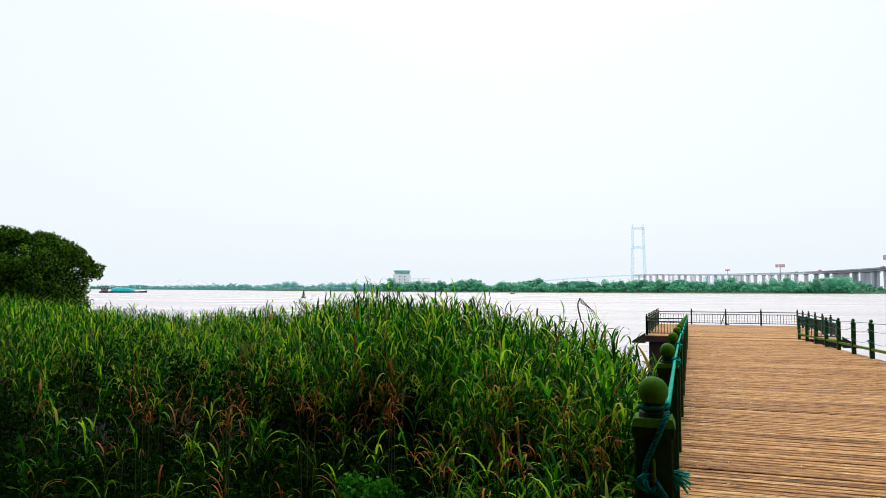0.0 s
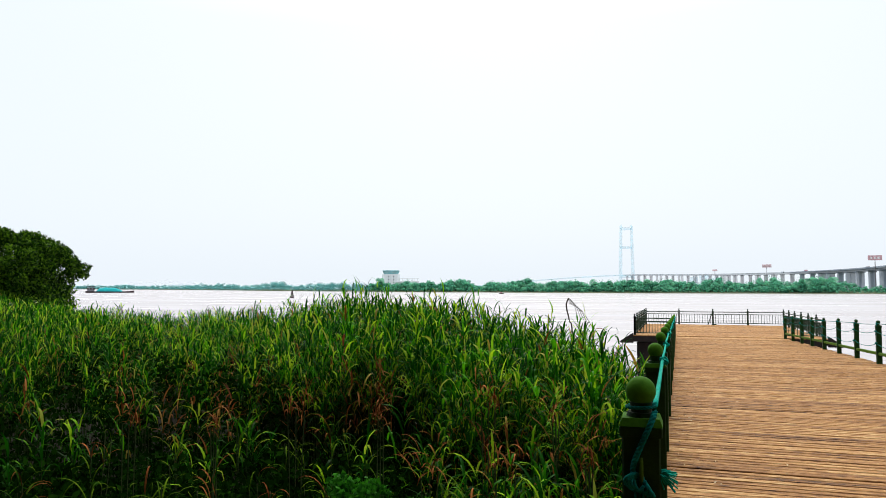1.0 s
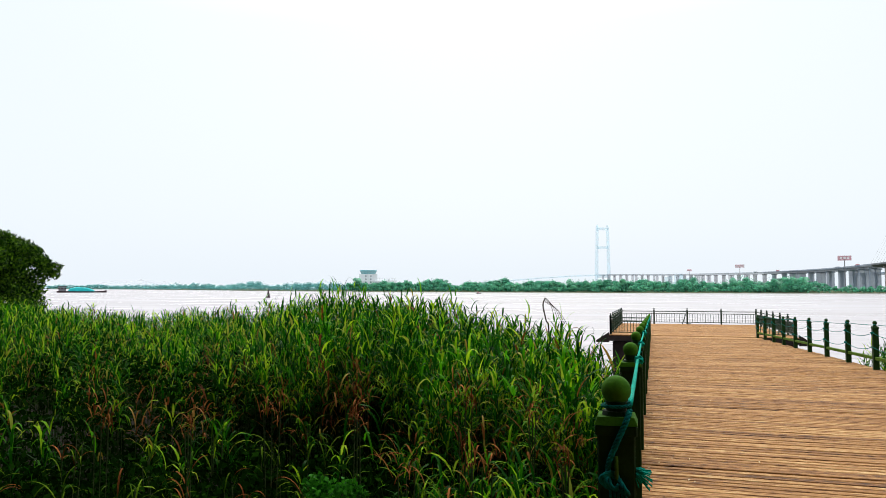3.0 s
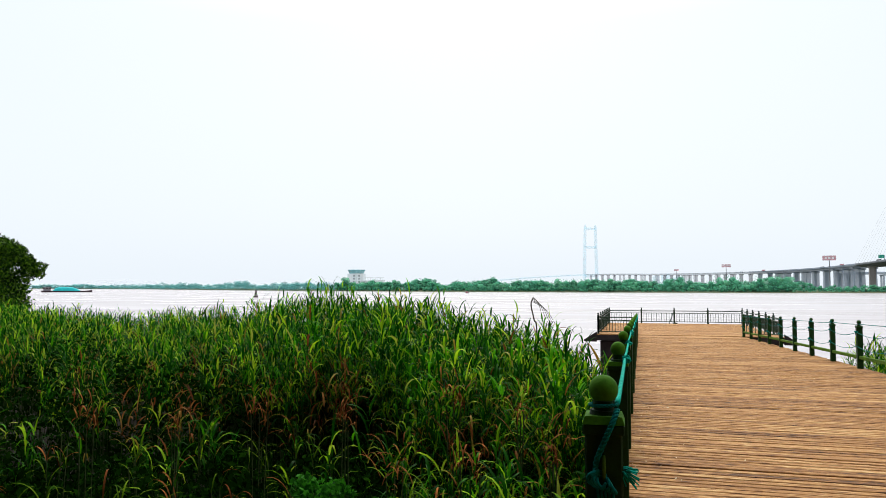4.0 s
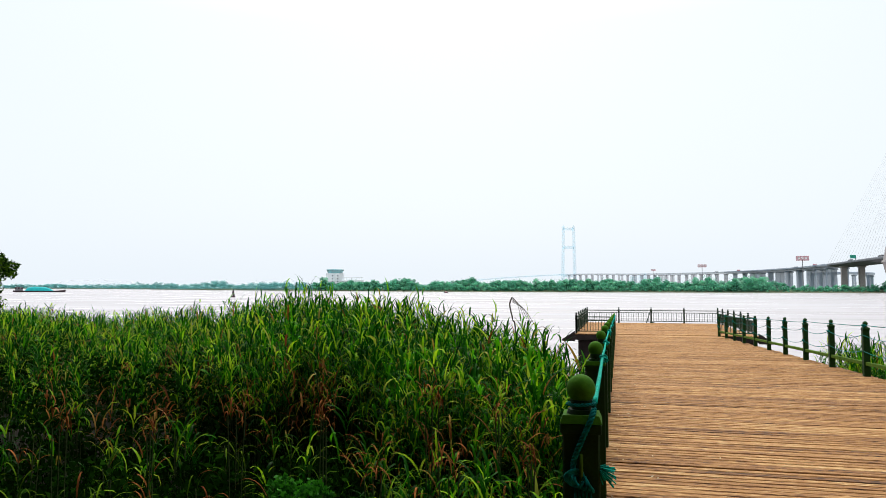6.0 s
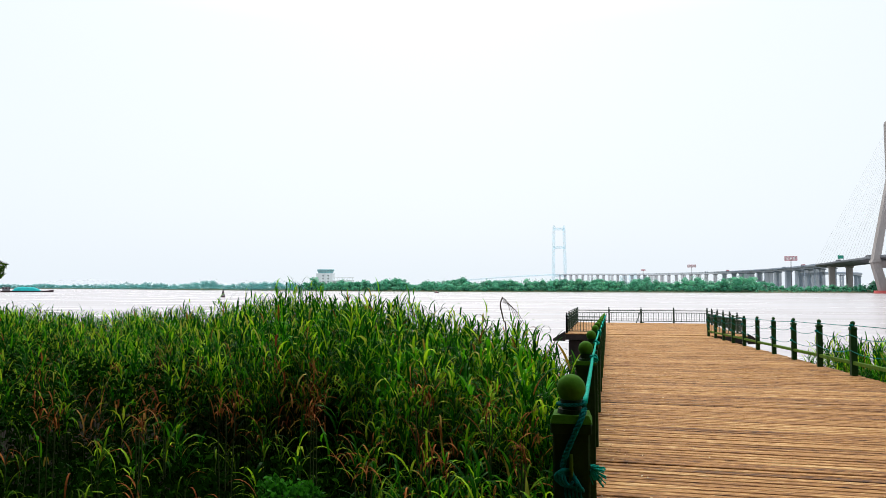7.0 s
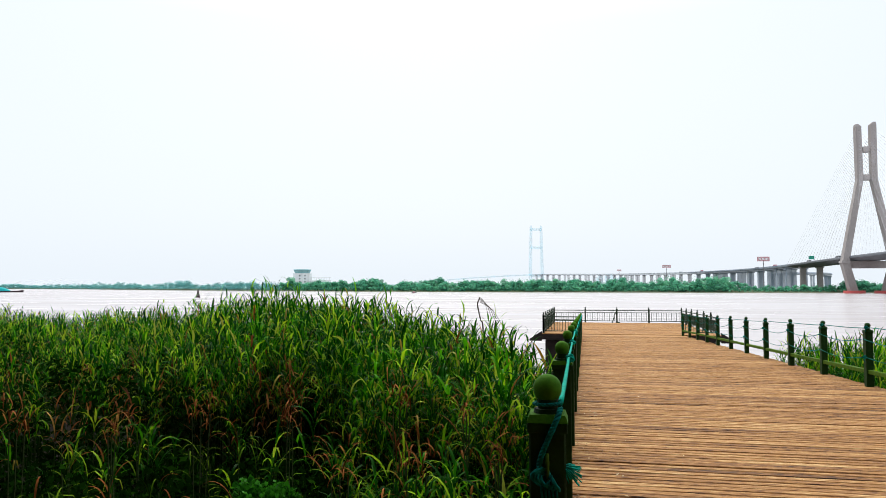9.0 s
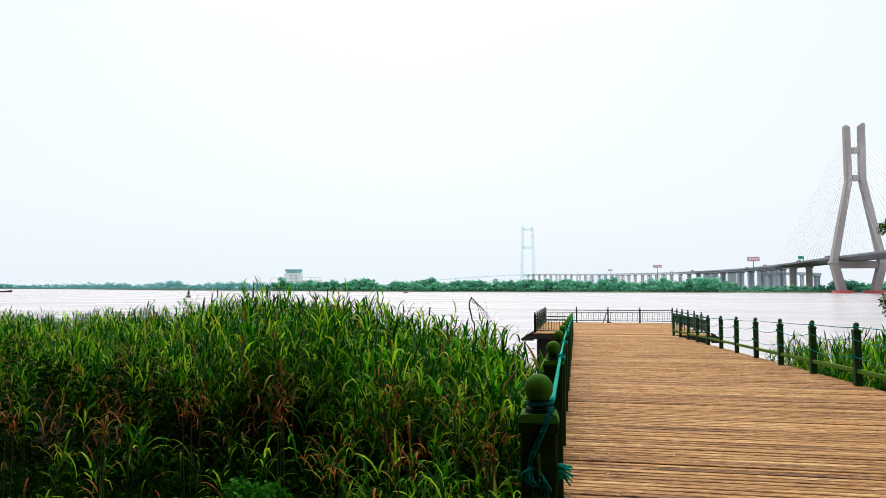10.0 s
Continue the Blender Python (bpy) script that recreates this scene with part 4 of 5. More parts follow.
def tree_lumps(cx, cy, z0, h, w, lumps):
    """A distant tree: uneven lumps of foliage heaped up, and loose sprays round them."""
    vs, fs, base = [], [], 0
    for k in range(lumps):
        a, q = rng.uniform(0, 6.283), rng.random()
        up = rng.uniform(0.22, 0.86)
        reach = w * math.sqrt(q) * (1.05 - 0.75 * up)
        c = np.array([cx + reach * math.cos(a), cy + reach * math.sin(a), z0 + h * up])
        rad = h * rng.uniform(0.11, 0.22)
        rough = 1 + 0.35 * np.sin(ICO_V @ rng.normal(0, 3.2, (3, 1))) + rng.normal(0, 0.12, (len(ICO_V), 1))
        vs.append(c + ICO_V * rough * rad * np.array([1.15, 1.15, 0.85]))
        fs.append(ICO_F + base)
        base += len(ICO_V)
    nb = 200
    d = rng.normal(size=(nb, 3))
    d /= np.linalg.norm(d, axis=1)[:, None]
    c = np.array([cx, cy, z0 + h * 0.56]) + d * np.array([w, w, h * 0.5]) * rng.uniform(0.6, 1.05, (nb, 1))
    p, q, L = rng.normal(size=(nb, 3)), rng.normal(size=(nb, 3)), h * 0.032
    vs.append(np.stack([c - p * L, c + q * L, c + p * L], 1).reshape(-1, 3))
    fs.append(np.arange(nb * 3).reshape(-1, 3) + base)
    return np.concatenate(vs), np.concatenate(fs)


def far_wood(name, a0, a1, step, hmin, hmax, material, label, depth=(6, 60), wide=1.0):
    """Distant trees along the bank."""
    vs, fs, base, a = [], [], 0, a0
    while a < a1:
        rr = float(np.interp(a, SH_A, SH_R))
        for row in range(3):
            d = rr + depth[0] + (depth[1] - depth[0]) * (0.1 * rng.random() if row == 0 else 0.12 + 0.88 * rng.random())
            swell = 0.42 + 1.1 * noise.noise(Vector((a * 0.55, row * 4.0, 1.0))) + 0.35 * noise.noise(Vector((a * 1.9, row * 3.0, 9.0)))
            h = (hmin + (hmax - hmin) * min(max(swell, 0), 1)) * rng.uniform(0.8, 1.08) * (0.5 if row == 0 else 1.0) * float(np.interp(a, [10.5, 12.2, 16.5, 18.5], [1, 0.5, 0.5, 0.8]))
            cx, cy = polar(a + rng.uniform(-0.1, 0.1), d)
            v, f = tree_lumps(cx, cy, 0.4, h, h * wide * rng.uniform(0.5, 0.8), 8)
            vs.append(v)
            fs.append(f + base)
            base += len(v)
        a += step * rng.uniform(0.6, 1.4) * 900 / rr
    ob = new(name, mesh_of(name, np.concatenate(vs), np.concatenate(fs), material, True))
    return tagged(ob, label, "trees", kind="stuff")


far_wood("far_wood", -24, 40, 0.3, 9.5, 18.5, FARWOOD_HAZE, "green woods along the far bank of the river")
far_wood("far_wood", -60, -24, 0.34, 10, 19, FARWOOD_HAZE2, "pale hazy woods along the distant bank", wide=2.0)

# single trees that stand out on the far bank
for az_t, dist_t, h_t, w_t in ((-23.5, 1075, 20, 0.3), (-19.4, 985, 15, 0.5), (-6.3, 855, 15.5, 0.26), (-5.1, 850, 14.5, 0.28), (-2.2, 830, 15, 0.25), (8.6, 822, 16, 0.5)):
    tx, ty = polar(az_t, dist_t)
    tree = empty("tree", pose(tx, ty, 1.0), "single green tree standing on the far bank", "tree", "single trees on the far bank")
    bm = bmesh.new()
    cyl(bm, (0, 0, -0.5), (0, 0, h_t * 0.6), 0.35, 0.2, 8)
    part("trunk", bm, BARK, tree)
    v, f = tree_lumps(0, 0, 0, h_t, h_t * w_t, 14)
    ob = new("crown", mesh_of("crown", v, f, FARWOOD_HAZE, True))
    ob.parent = tree

# ---- faint distance ----
for az0, az1, top, dist in ((-43.5, -36.5, 62, 4400), (-33.5, -28, 40, 4300), (-27.2, -23.8, 66, 4200)):
    n = 22
    bm = bmesh.new()
    lo, hi = [], []
    for k in range(n + 1):
        a = az0 + (az1 - az0) * k / n
        x, y = polar(a, dist)
        e = math.sin(math.pi * k / n) ** 0.5
        hgt = top * e * (0.75 + 0.4 * noise.noise(Vector((a * 1.7, 2.0, dist))))
        lo.append(((x, y, -1), (x * 1.06, y * 1.06, -1)))
        hi.append((x * 1.03, y * 1.03, max(hgt, 1)))
    l0, l1, h0 = [bm.verts.new(q[0]) for q in lo], [bm.verts.new(q[1]) for q in lo], [bm.verts.new(q) for q in hi]
    for k in range(n):
        bm.faces.new((l0[k], l0[k + 1], h0[k + 1], h0[k]))
        bm.faces.new((h0[k], h0[k + 1], l1[k + 1], l1[k]))
    tagged(part("far_hill", bm, HAZEHILL, smooth=True), "very pale hill fading into the haze", "hill", kind="structure")

# ---- bridge ----
ROUTE = [(258, 420, 33.5), (262, 560, 34.6), (266, 740, 34.8), (270, 860, 34.6), (271, 965, 34), (262, 1170, 33.6), (222, 1485, 35.5),
         (150, 1795, 39), (60, 2100, 43.3), (-166, 2545, 50.9), (-480, 3080, 46.6), (-850, 3650, 31), (-1250, 4200, 12)]
line = smooth_line(ROUTE, 24)


def girder(points, name, half, depth, material, parent):
    bm = bmesh.new()
    prof = [(-half, 0), (-half, -1.2), (-half * 0.62, -depth), (half * 0.62, -depth), (half, -1.2), (half, 0), (half - 0.5, 1.0), (half - 0.5, 0.02), (-half + 0.5, 0.02), (-half + 0.5, 1.0)]
    rings = []
    for i, q in enumerate(points):
        d = points[min(i + 1, len(points) - 1)] - points[max(i - 1, 0)]
        s = Vector((d.y, -d.x, 0)).normalized()
        rings.append([bm.verts.new(q + s * u + Vector((0, 0, w))) for u, w in prof])
    for p0, p1 in zip(rings, rings[1:]):
        for k in range(len(prof)):
            bm.faces.new((p0[k], p0[(k + 1) % len(prof)], p1[(k + 1) % len(prof)], p1[k]))
    bmesh.ops.recalc_face_normals(bm, faces=bm.faces)
    return part(name, bm, material, parent)


split = 24 * 4
split2 = 24 * 9
bridge = tagged(new("cable_stayed_bridge"), "grey concrete cable-stayed bridge with an A-shaped pylon over the river", "bridge")
girder(line[:split + 1], "deck", 17, 3.6, DECKSIDE, bridge)
viaduct = tagged(new("viaduct"), "long curving concrete viaduct on paired piers beyond the woods", "viaduct")
# farther stretches take the copies with more haze in their colour
girder(line[split:24 * 6 + 1], "deck", 17, 3.4, DECKSIDE_LIGHT_HAZE, viaduct)
girder(line[24 * 6:split2 + 1], "deck", 17, 3.4, DECKSIDE_HAZE, viaduct)
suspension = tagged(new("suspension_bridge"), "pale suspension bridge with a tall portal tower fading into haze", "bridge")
girder(line[split2:], "deck", 17, 3.0, PALE_HAZE, suspension)


def prism(bm, a, b, wa, wb):
    """A tapered square column from a to b; wa and wb are its (x, y) sizes."""
    va = [bm.verts.new((a[0] + sx * wa[0] / 2, a[1] + sy * wa[1] / 2, a[2])) for sx, sy in ((-1, -1), (1, -1), (1, 1), (-1, 1))]
    vb = [bm.verts.new((b[0] + sx * wb[0] / 2, b[1] + sy * wb[1] / 2, b[2])) for sx, sy in ((-1, -1), (1, -1), (1, 1), (-1, 1))]
    for k in range(4):
        bm.faces.new((va[k], va[(k + 1) % 4], vb[(k + 1) % 4], vb[k]))
    bm.faces.new(va[::-1]), bm.faces.new(vb)
    bmesh.ops.recalc_face_normals(bm, faces=bm.faces)
    return bm


PYX, PYY = 267.0, 738.0
for s in (-1, 1):
    bm = bmesh.new()
    prism(bm, (PYX + s * 13.5, PYY, -3), (PYX + s * 21.2, PYY, 29), (7, 9), (6.6, 8))
    prism(bm, (PYX + s * 21.2, PYY, 29), (PYX + s * 21.0, PYY, 31), (8.2, 9.4), (7.6, 8.8))
    prism(bm, (PYX + s * 21.0, PYY, 31), (PYX + s * 6.2, PYY, 109), (6, 8), (5.2, 7))
    prism(bm, (PYX + s * 6.2, PYY, 109), (PYX + s * 6.6, PYY, 161 + s * 0.8), (5.2, 7), (5.0, 7))
    prism(bm, (PYX + s * 6.6, PYY, 161 + s * 0.8), (PYX + s * 7.6, PYY, 163.4 + s * 0.8), (5.0, 7), (2.2, 5.5))
    part("pylon_leg", bm, CONCRETE, bridge, "slanting concrete pylon leg")
    bm = bmesh.new()
    cyl(bm, (PYX + s * 13.5, PYY, -3), (PYX + s * 13.5, PYY, 2.6), 10, 9, 20)
    part("pylon_foot", bm, REDPAINT, bridge, "red painted pylon foot")
for z, w in ((27.4, 42), (111, 10), (138, 10)):
    bm = bmesh.new()
    box(bm, (PYX, PYY, z), (w - 4, 5.5, 7 if z < 50 else 5.5), bevel=0.4)
    part("cross_beam", bm, CONCRETE, bridge)
for s in (-1, 1):
    for k in range(18):
        zt = 112 + 2.6 * k
        for side in (-1, 1):
            bm = bmesh.new()
            yy = PYY + side * (20 + 12.2 * k)
            xd = np.interp(yy, [420, 560, 740, 860, 965], [258, 262, 266, 270, 271]) + s * 16.4
            cyl(bm, (PYX + s * 6.4, PYY + side * 2, zt + 1), (xd, yy, 35.2), 0.13, seg=5)
            part("stay_cable", bm, CABLE, bridge)


def bents(points, a, b, every, parent, material, cols=(9.5,), w=(6.5, 4.2)):
    run, nxt = 0.0, every / 2
    for i in range(a, b):
        d = (points[i + 1] - points[i])
        run += d.length
        if run > nxt:
            nxt += every
            q = points[i]
            s = Vector((d.y, -d.x, 0)).normalized()
            for c in cols:
                for sd in (-1, 1):
                    f = q + s * c * sd
                    bm = bmesh.new()
                    m = Matrix.Translation((f.x, f.y, 0)) @ Matrix.Rotation(math.atan2(s.y, s.x), 4, "Z")
                    box(bm, (0, 0, (q.z - 3.4) / 2 - 1), (w[0], w[1], q.z - 3.4 + 2), m, bevel=0.3)
                    box(bm, (0, 0, q.z - 4.2), (w[0] + 2.5, w[1] + 0.6, 1.8), m, bevel=0.3)
                    part("pier", bm, material, parent)


bents(line, 24 * 3 + 12, split, 42, bridge, CONCRETE)
bents(line, split, 24 * 6, 46, viaduct, CONCRETE_LIGHT_HAZE)
bents(line, 24 * 6, split2, 48, viaduct, CONCRETE_HAZE)

# a lower ramp curling away behind the main bridge
ramp_bridge = tagged(new("ramp_bridge"), "grey concrete slip road ramp curving behind the bridge piers", "bridge")
curl = smooth_line([(*polar(13.6, 1290), 27), (*polar(15.4, 1270), 28.5), (*polar(16.7, 1285), 28.5), (*polar(17.35, 1330), 28), (*polar(17.3, 1400), 27)], 10)
girder(curl, "deck", 6, 3, CONCRETE_LIGHT_HAZE, ramp_bridge)
bents(curl, 0, len(curl) - 1, 16, ramp_bridge, CONCRETE_LIGHT_HAZE, (2.5,), (2.4, 2.4))

tw = Vector((-166, 2545, 0))
tdir = Vector((-271, 490, 0)).normalized()
tm = Matrix.Translation(tw) @ Matrix.Rotation(math.atan2(-tdir.x, tdir.y), 4, "Z")
for s in (-1, 1):
    bm = bmesh.new()
    prism(bm, (s * 24.5, 0, -3), (s * 19.5, 0, 222), (8.5, 11), (6.5, 9))
    prism(bm, (s * 19.5, 0, 222), (s * 19.4, 0, 228), (4.5, 5), (2.5, 3))
    ob = part("tower_leg", bm, PALE_HAZE, suspension)
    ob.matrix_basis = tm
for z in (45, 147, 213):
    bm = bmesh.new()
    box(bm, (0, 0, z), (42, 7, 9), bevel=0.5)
    ob = part("cross_beam", bm, PALE_HAZE, suspension)
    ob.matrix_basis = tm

# signs and lorries on the bridge


def billboard(az, dist, z_low, w, h, pole, panels, label):
    x, y = polar(az, dist)
    ob = empty("billboard", pose(x, y, 0, 0, 0, -az), label, "billboard")
    for k in range(panels):
        bm = bmesh.new()
        pw = w / panels
        box(bm, (-w / 2 + pw * (k + 0.5), 0, z_low + h / 2), (pw * 0.94, 0.8, h), bevel=0.1)
        pn = part("panel", bm, SIGNRED, ob)
        for j in range(3):
            bm = bmesh.new()
            box(bm, (-w / 2 + pw * (k + 0.5) + pw * 0.24 * (j - 1), -0.45, z_low + h * 0.5), (pw * 0.15, 0.06, h * 0.42))
            part("lettering_bar", bm, SIGNPALE, pn)
    bm = bmesh.new()
    cyl(bm, (0, 0.6, pole), (0, 0.6, z_low + h * 0.5), 0.6, 0.45, 8)
    part("mast", bm, STEEL, ob)


billboard(13.18, 1100, 42.6, 17.5, 6.6, 0, 1, "red roadside billboard with pale lettering on a mast")
billboard(6.33, 1500, 45.2, 17, 5.8, 0, 3, "red three-part billboard on a mast above the viaduct")
billboard(2.75, 1800, 45.5, 11, 4, 0, 2, "small pale red billboard on a mast")

bm = bmesh.new()
gs = empty("road_sign", pose(266, 880, 34.4), "green road sign on a post above the bridge deck", "sign")
box(bm, (-8, 0, 5.6), (6.0, 0.3, 3.9), bevel=0.1)
part("plate", bm, SIGNGREEN, gs)
bm = bmesh.new()
cyl(bm, (-5, 0.5, 0), (-5, 0.5, 7), 0.35, seg=8)
part("mast", bm, STEEL, gs)

for k, (i, off, mat) in enumerate(((58, -9, STEEL), (66, 6, SIGNRED), (84, -8, STEEL), (100, 7, WHITEWALL), (108, -7, SIGNRED), (121, 6, STEEL), (140, -7, SIGNRED), (152, 5, WHITEWALL))):
    q, d = line[i], line[i + 1] - line[i]
    s = Vector((d.y, -d.x, 0)).normalized()
    m = Matrix.Translation(q + s * off + Vector((0, 0, 0.03))) @ Matrix.Rotation(math.atan2(d.y, d.x), 4, "Z")
    lorry = empty("lorry", m, "small lorry driving along the bridge deck", "lorry", "lorries on the bridge")
    bm = bmesh.new()
    box(bm, (-1, 0, 2.2), (9, 2.5, 2.8), bevel=0.1)
    part("cargo_box", bm, mat, lorry)
    bm = bmesh.new()
    box(bm, (5, 0, 1.8), (2.2, 2.4, 2.4), bevel=0.2)
    part("cab", bm, STEEL, lorry)
    for wx in (-4, -2.5, 4.8):
        bm = bmesh.new()
        cyl(bm, (wx, -1.2, 0.5), (wx, 1.2, 0.5), 0.5, seg=12)
        part("wheel", bm, HULL, lorry)

# ---- white building on the far bank ----
bx, by = polar(-22.55, 1210)
hotel = empty("riverside_building", pose(bx, by, 0, 0, 0, 22.5), "white riverside building with a flared teal glass crown", "building")
bm = bmesh.new()
cyl(bm, (0, 0, 0), (0, 0, 29), 15.5, seg=8)
part("wall", bm, WHITEWALL, hotel)
bm = bmesh.new()
cyl(bm, (0, 0, 29), (0, 0, 34.5), 12, 14.5, 16)
part("glass_crown", bm, TEALGLASS, hotel, "flared teal glass crown")
bm = bmesh.new()
cyl(bm, (0, 0, 34.5), (0, 0, 35.6), 15, 14.5, 16)
part("roof", bm, TEALGLASS, hotel)
bm = bmesh.new()
box(bm, (28, 2, 9), (40, 16, 18), bevel=0.2)
part("wing", bm, WHITEWALL, hotel)
bm = bmesh.new()
for k in range(9):
    box(bm, (11 + 4.2 * k, -5, 20), (0.7, 0.7, 4))
box(bm, (28, -5, 22), (38, 1.2, 0.9))
part("roof_trellis", bm, WHITEWALL, hotel, "open white roof trellis")
bm = bmesh.new()
box(bm, (0, -4, 16), (46, 18, 1.2))
part("canopy", bm, WHITEWALL, hotel)
for fl in range(4):
    for k in (-1, 0, 1):
        bm = bmesh.new()
        box(bm, (k * 4.2, -14.4, 10 + 5 * fl), (2.6, 0.3, 2.6))
        part("window", bm, GREYGLASS, hotel)
for k in range(7):
    bm = bmesh.new()
    box(bm, (13 + 5 * k, -6.1, 12), (3.2, 0.3, 2.6))
    part("window", bm, GREYGLASS, hotel)

# pale blocks of flats in the haze behind the viaduct
for az_b, dist_b, w_b, h_b in ((1.25, 2350, 22, 40), (2.0, 2400, 30, 46), (2.75, 2350, 20, 36)):
    hx, hy = polar(az_b, dist_b)
    flats = empty("apartment_building", pose(hx, hy, 0, 0, 0, -az_b), "pale blue apartment block fading into the haze", "building", "hazy apartment blocks")
    bm = bmesh.new()
    box(bm, (0, 0, h_b / 2), (w_b, 14, h_b), bevel=0.2)
    part("wall", bm, PALE_HAZE, flats)
    bm = bmesh.new()
    box(bm, (w_b * 0.12, 0, h_b + 2), (w_b * 0.4, 8, 4), bevel=0.2)
    part("roof_housing", bm, PALE_HAZE, flats)

# ---- boats ----
bx, by = polar(-43.7, 950)
barge = empty("barge", pose(bx, by, 0, 0, 0, 43), "low dark river barge with a heap under a teal tarpaulin", "boat")
barge.scale = (0.95, 0.8, 1.1)
bm = bmesh.new()
prof = [(-26, 4.2, 1.9), (-24, 5, 1.6), (15, 5, 1.3), (24, 4, 1.7), (30, 0.6, 2.4)]
rings = []
for x, w, h in prof:
    rings.append([bm.verts.new(q) for q in ((x, -w, h), (x, -w * 0.8, -1), (x, w * 0.8, -1), (x, w, h))])
for p0, p1 in zip(rings, rings[1:]):
    for k in range(4):
        bm.faces.new((p0[k], p0[(k + 1) % 4], p1[(k + 1) % 4], p1[k]))
bm.faces.new(rings[0]), bm.faces.new(rings[-1][::-1])
bmesh.ops.recalc_face_normals(bm, faces=bm.faces)
part("hull", bm, HULL, barge)
bm = bmesh.new()
prof = [(-14, 0.5), (-11, 3.4), (-4, 4.6), (2, 4.3), (8, 4.1), (13, 2.6), (16, 1.0)]
rings = []
for x, h in prof:
    rings.append([bm.verts.new((x, -4.4 * math.cos(a), 1.2 + h * max(math.sin(a), 0) ** 0.7)) for a in np.linspace(0, math.pi, 9)])
for p0, p1 in zip(rings, rings[1:]):
    for k in range(8):
        bm.faces.new((p0[k], p0[k + 1], p1[k + 1], p1[k]))
part("tarpaulin", bm, TARP, barge, "teal tarpaulin over the cargo", smooth=True)
bm = bmesh.new()
box(bm, (-20, 0, 3.6), (8, 7, 4.4), bevel=0.2)
part("wheelhouse", bm, STEEL, barge)
bm = bmesh.new()
box(bm, (-20, 0, 6.6), (10, 8, 0.6), bevel=0.1)
part("wheelhouse_roof", bm, HULL, barge)
for x in (-23.5, -20, -16.5):
    bm = bmesh.new()
    box(bm, (x, -3.55, 4.3), (2.0, 0.12, 1.6))
    part("window", bm, HULL, barge)


def small_boat(az, dist, s, label):
    x, y = polar(az, dist)
    boat = empty("small_boat", pose(x, y, 0, 0, 0, 25 - az), label, "boat", "small boats on the river")
    bm = bmesh.new()
    rings = []
    for u, w, h in ((-1, 0.28, 0.32), (-0.4, 0.34, 0.26), (0.4, 0.3, 0.28), (1, 0.04, 0.45)):
        rings.append([bm.verts.new((u * s, q * w * s, e)) for q, e in ((-1, h * s), (-0.7, -0.2 * s), (0.7, -0.2 * s), (1, h * s))])
    for p0, p1 in zip(rings, rings[1:]):
        for k in range(4):
            bm.faces.new((p0[k], p0[(k + 1) % 4], p1[(k + 1) % 4], p1[k]))
    bm.faces.new(rings[0]), bm.faces.new(rings[-1][::-1])
    bmesh.ops.recalc_face_normals(bm, faces=bm.faces)
    part("hull", bm, HULL, boat)
    bm = bmesh.new()
    box(bm, (-0.2 * s, 0, 0.5 * s), (0.8 * s, 0.4 * s, 0.5 * s), bevel=0.05 * s)
    part("cabin", bm, SIGNRED if s < 2.5 else HULL, boat)


small_boat(-13.6, 700, 2.4, "tiny red-cabined boat out on the river")

bx, by = polar(-30.4, 430)
buoy = empty("buoy", pose(bx, by, 0), "dark navigation buoy with a lattice top on the river", "buoy")
bm = bmesh.new()
cyl(bm, (0, 0, -0.6), (0, 0, 0.7), 1.3, 1.2, 16)
part("float", bm, HULL, buoy)
bm = bmesh.new()
for k in range(4):
    a = 0.8 + 1.571 * k
    cyl(bm, (0.9 * math.cos(a), 0.9 * math.sin(a), 0.7), (0.25 * math.cos(a), 0.25 * math.sin(a), 3.6), 0.2, 0.16, 6)
cyl(bm, (0, 0, 2.2), (0, 0, 2.3), 0.6, seg=8)
part("frame", bm, HULL, buoy)
bm = bmesh.new()
cyl(bm, (0, 0, 3.5), (0, 0, 4.5), 0.45, 0.3, 10)
part("lamp_top", bm, HULL, buoy)

# ---- planks, last ----
rng_p = random.Random(11)


def plank_mesh(width, length, wob):
    bm = bmesh.new()
    w, t, c = width / 2, 0.04, 0.006
    prof = [(-w, -t), (w, -t), (w, -c), (w - c, 0), (-w + c, 0), (-w, -c)]
    rings = []
    for k, u in enumerate((0, 0.34, 0.67, 1)):
        dz, dy = rng_p.uniform(-wob, wob), rng_p.uniform(-wob, wob) * 0.5
        rings.append([bm.verts.new((u * length, a + dy, b + dz)) for a, b in prof])
    for p0, p1 in zip(rings, rings[1:]):
        for k in range(6):
            bm.faces.new((p0[k], p0[(k + 1) % 6], p1[(k + 1) % 6], p1[k]))
    bm.faces.new(rings[0]), bm.faces.new(rings[-1][::-1])
    bmesh.ops.recalc_face_normals(bm, faces=bm.faces)
    me = bpy.data.meshes.new("plank")
    bm.to_mesh(me)
    bm.free()
    me.materials.append(PLANK)
    return me


PITCH = 0.118
kinds = [plank_mesh(PITCH - 0.018 - 0.005 * (k % 3), X1 - X0, 0.003) for k in range(10)]
tilt = -math.degrees(math.atan(SLOPE))
made = 0
y = 1.8
while made < 298:
    m = pose(X0 + rng_p.uniform(-0.03, 0.03), y, deck_z(y) + rng_p.uniform(-0.003, 0.003), tilt + rng_p.uniform(-0.8, 0.8), 0, rng_p.uniform(-0.03, 0.03))
    shared("plank", kinds[rng_p.randrange(10)], boardwalk, m)
    y += PITCH
    made += 1


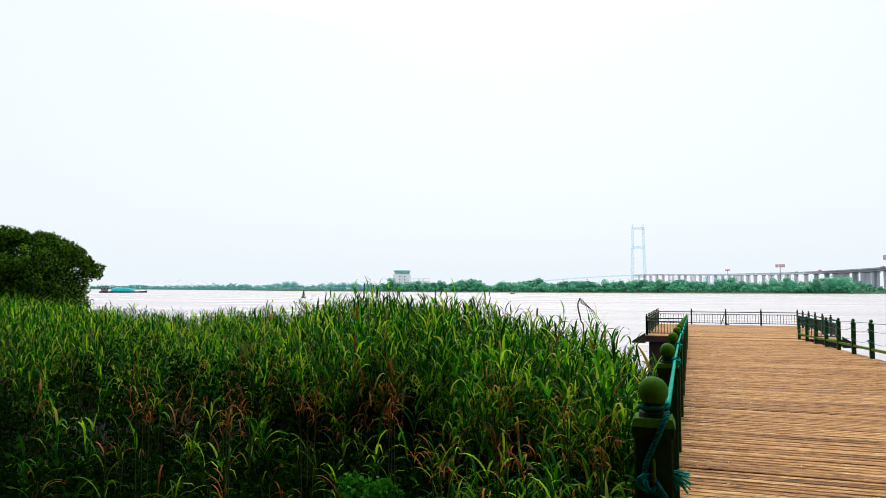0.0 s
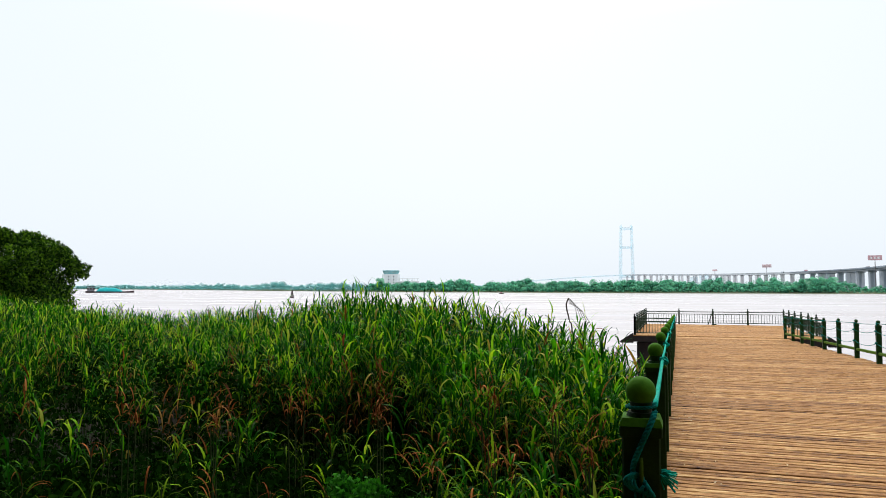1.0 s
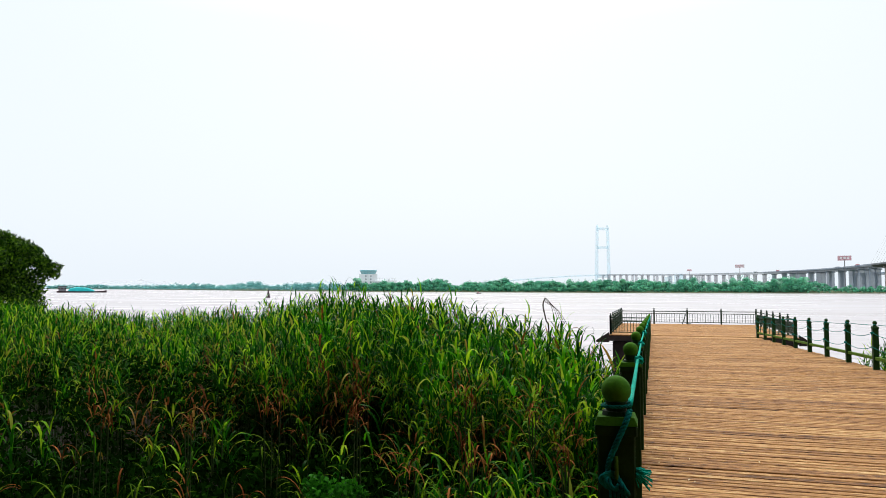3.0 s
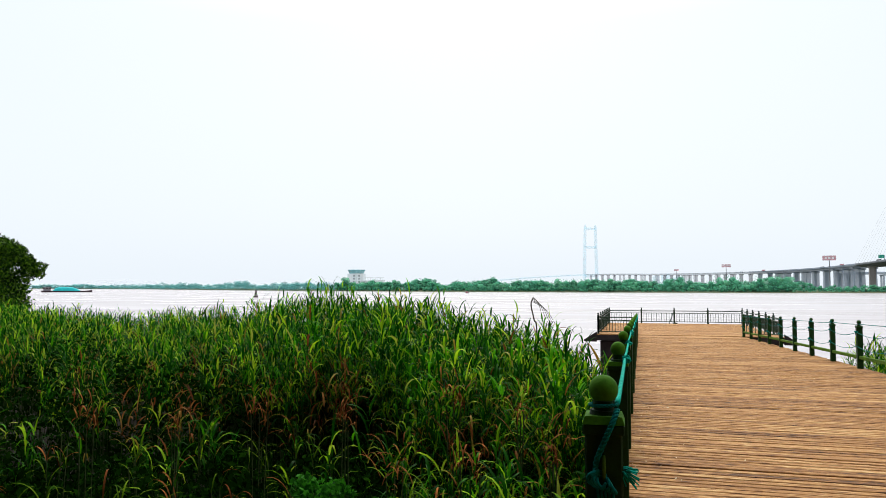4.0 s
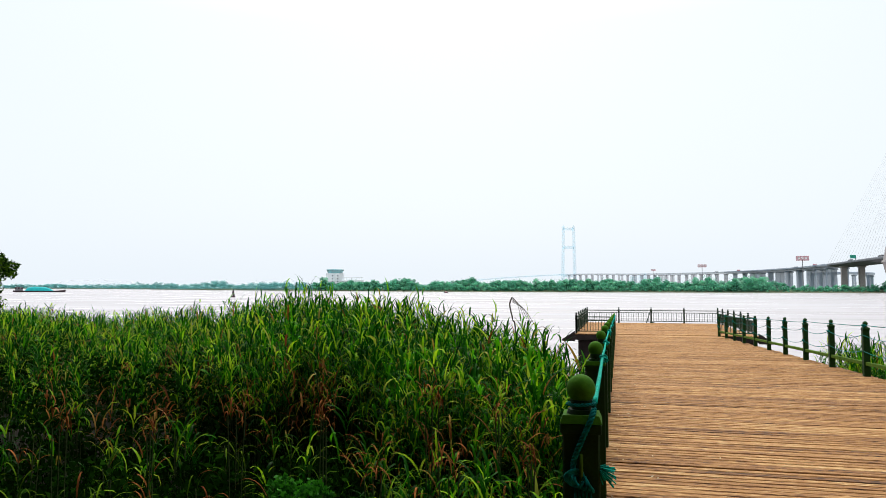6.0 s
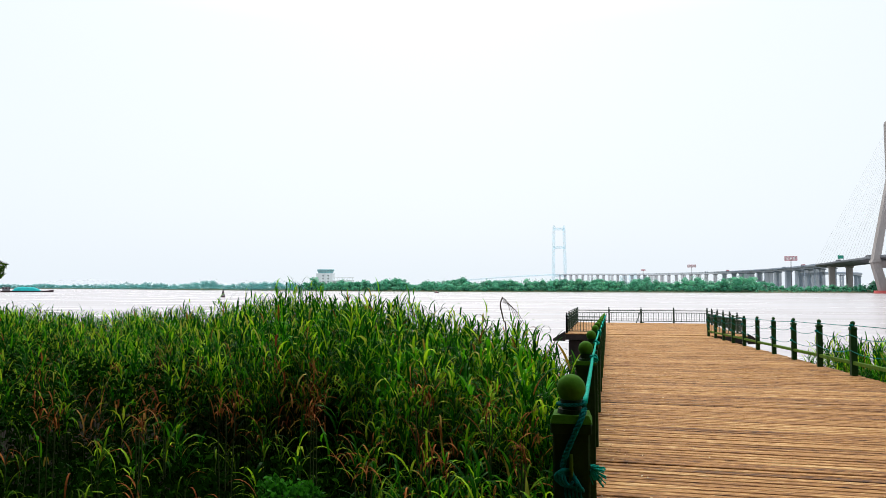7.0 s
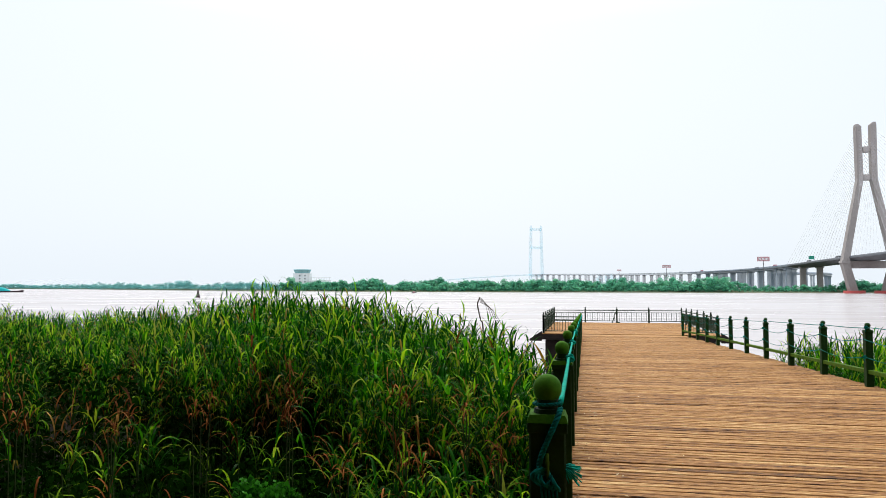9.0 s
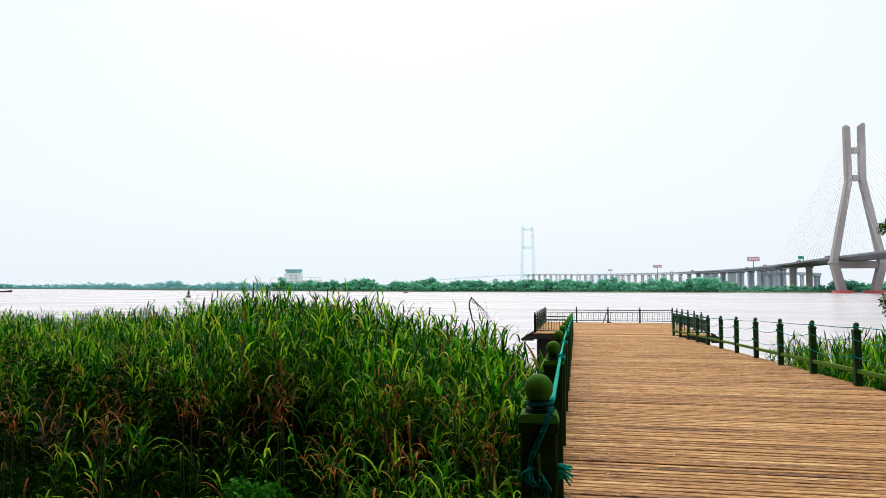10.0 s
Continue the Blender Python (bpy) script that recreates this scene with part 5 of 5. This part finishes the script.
def joined_planks(name, spans, parent):
    vs, fs = [], []
    for (x0, x1, y, w) in spans:
        w, z = w / 2, deck_z(y) + rng_p.uniform(-0.003, 0.003)
        b = len(vs)
        for x in (x0, x1):
            vs += [(x, y - w, z - 0.04), (x, y + w, z - 0.04), (x, y + w, z - 0.006), (x, y + w - 0.006, z), (x, y - w + 0.006, z), (x, y - w, z - 0.006)]
        fs += [(b + k, b + (k + 1) % 6, b + 6 + (k + 1) % 6, b + 6 + k) for k in range(6)]
    ob = new(name, mesh_of(name, vs, fs, PLANK_FAR))
    ob.parent = parent
    return tagged(ob, kind="stuff")


spans = []
yy = y
while yy < END - 0.02:
    spans.append((X0, X1, yy, PITCH - 0.012))
    yy += PITCH
yy = -4.0
while yy < 1.75:
    spans.append((X0, X1, yy, PITCH - 0.012))
    yy += PITCH
joined_planks("planks", spans, boardwalk)
spans = []
yy = PY0 + 0.06
while yy < PY1:
    spans.append((PX0, PX1, yy, PITCH - 0.012))
    yy += PITCH
joined_planks("planks", spans, landing)

# fallen leaves and bits on the boards
vs, fs = [], []
for k in range(240):
    yy = 4.0 + 12 * rng_p.random() ** 1.3
    xx = X0 + 0.16 + (5.0 * rng_p.random() if k % 3 == 0 else 0.5 * rng_p.random() ** 2)
    zz = deck_z(yy) + 0.006
    a, L, w = rng_p.uniform(0, 6.28), rng_p.uniform(0.01, 0.035), rng_p.uniform(0.004, 0.01)
    ca, sa, b = math.cos(a), math.sin(a), len(vs)
    vs += [(xx - ca * L, yy - sa * L, zz), (xx - sa * w, yy + ca * w, zz + 0.006), (xx + ca * L, yy + sa * L, zz + 0.004), (xx + sa * w, yy - ca * w, zz + 0.002)]
    fs.append((b, b + 1, b + 2, b + 3))
litter = new("leaf_litter", mesh_of("leaf_litter", vs, fs, LITTER))
tagged(litter, "small dry leaf bits scattered on the boards", "leaf litter", kind="stuff")
bm = bmesh.new()
tube(bm, smooth_line([(0, 0, 0.008), (0.04, 0.03, 0.016), (0.09, 0.04, 0.01)], 4), 0.006, 5)
twig = part("twig", bm, LITTERWOOD)
twig.location = (0.93, 5.15, deck_z(5.15) + 0.004)
tagged(twig, "short pale dry twig lying on the boards", "twig")
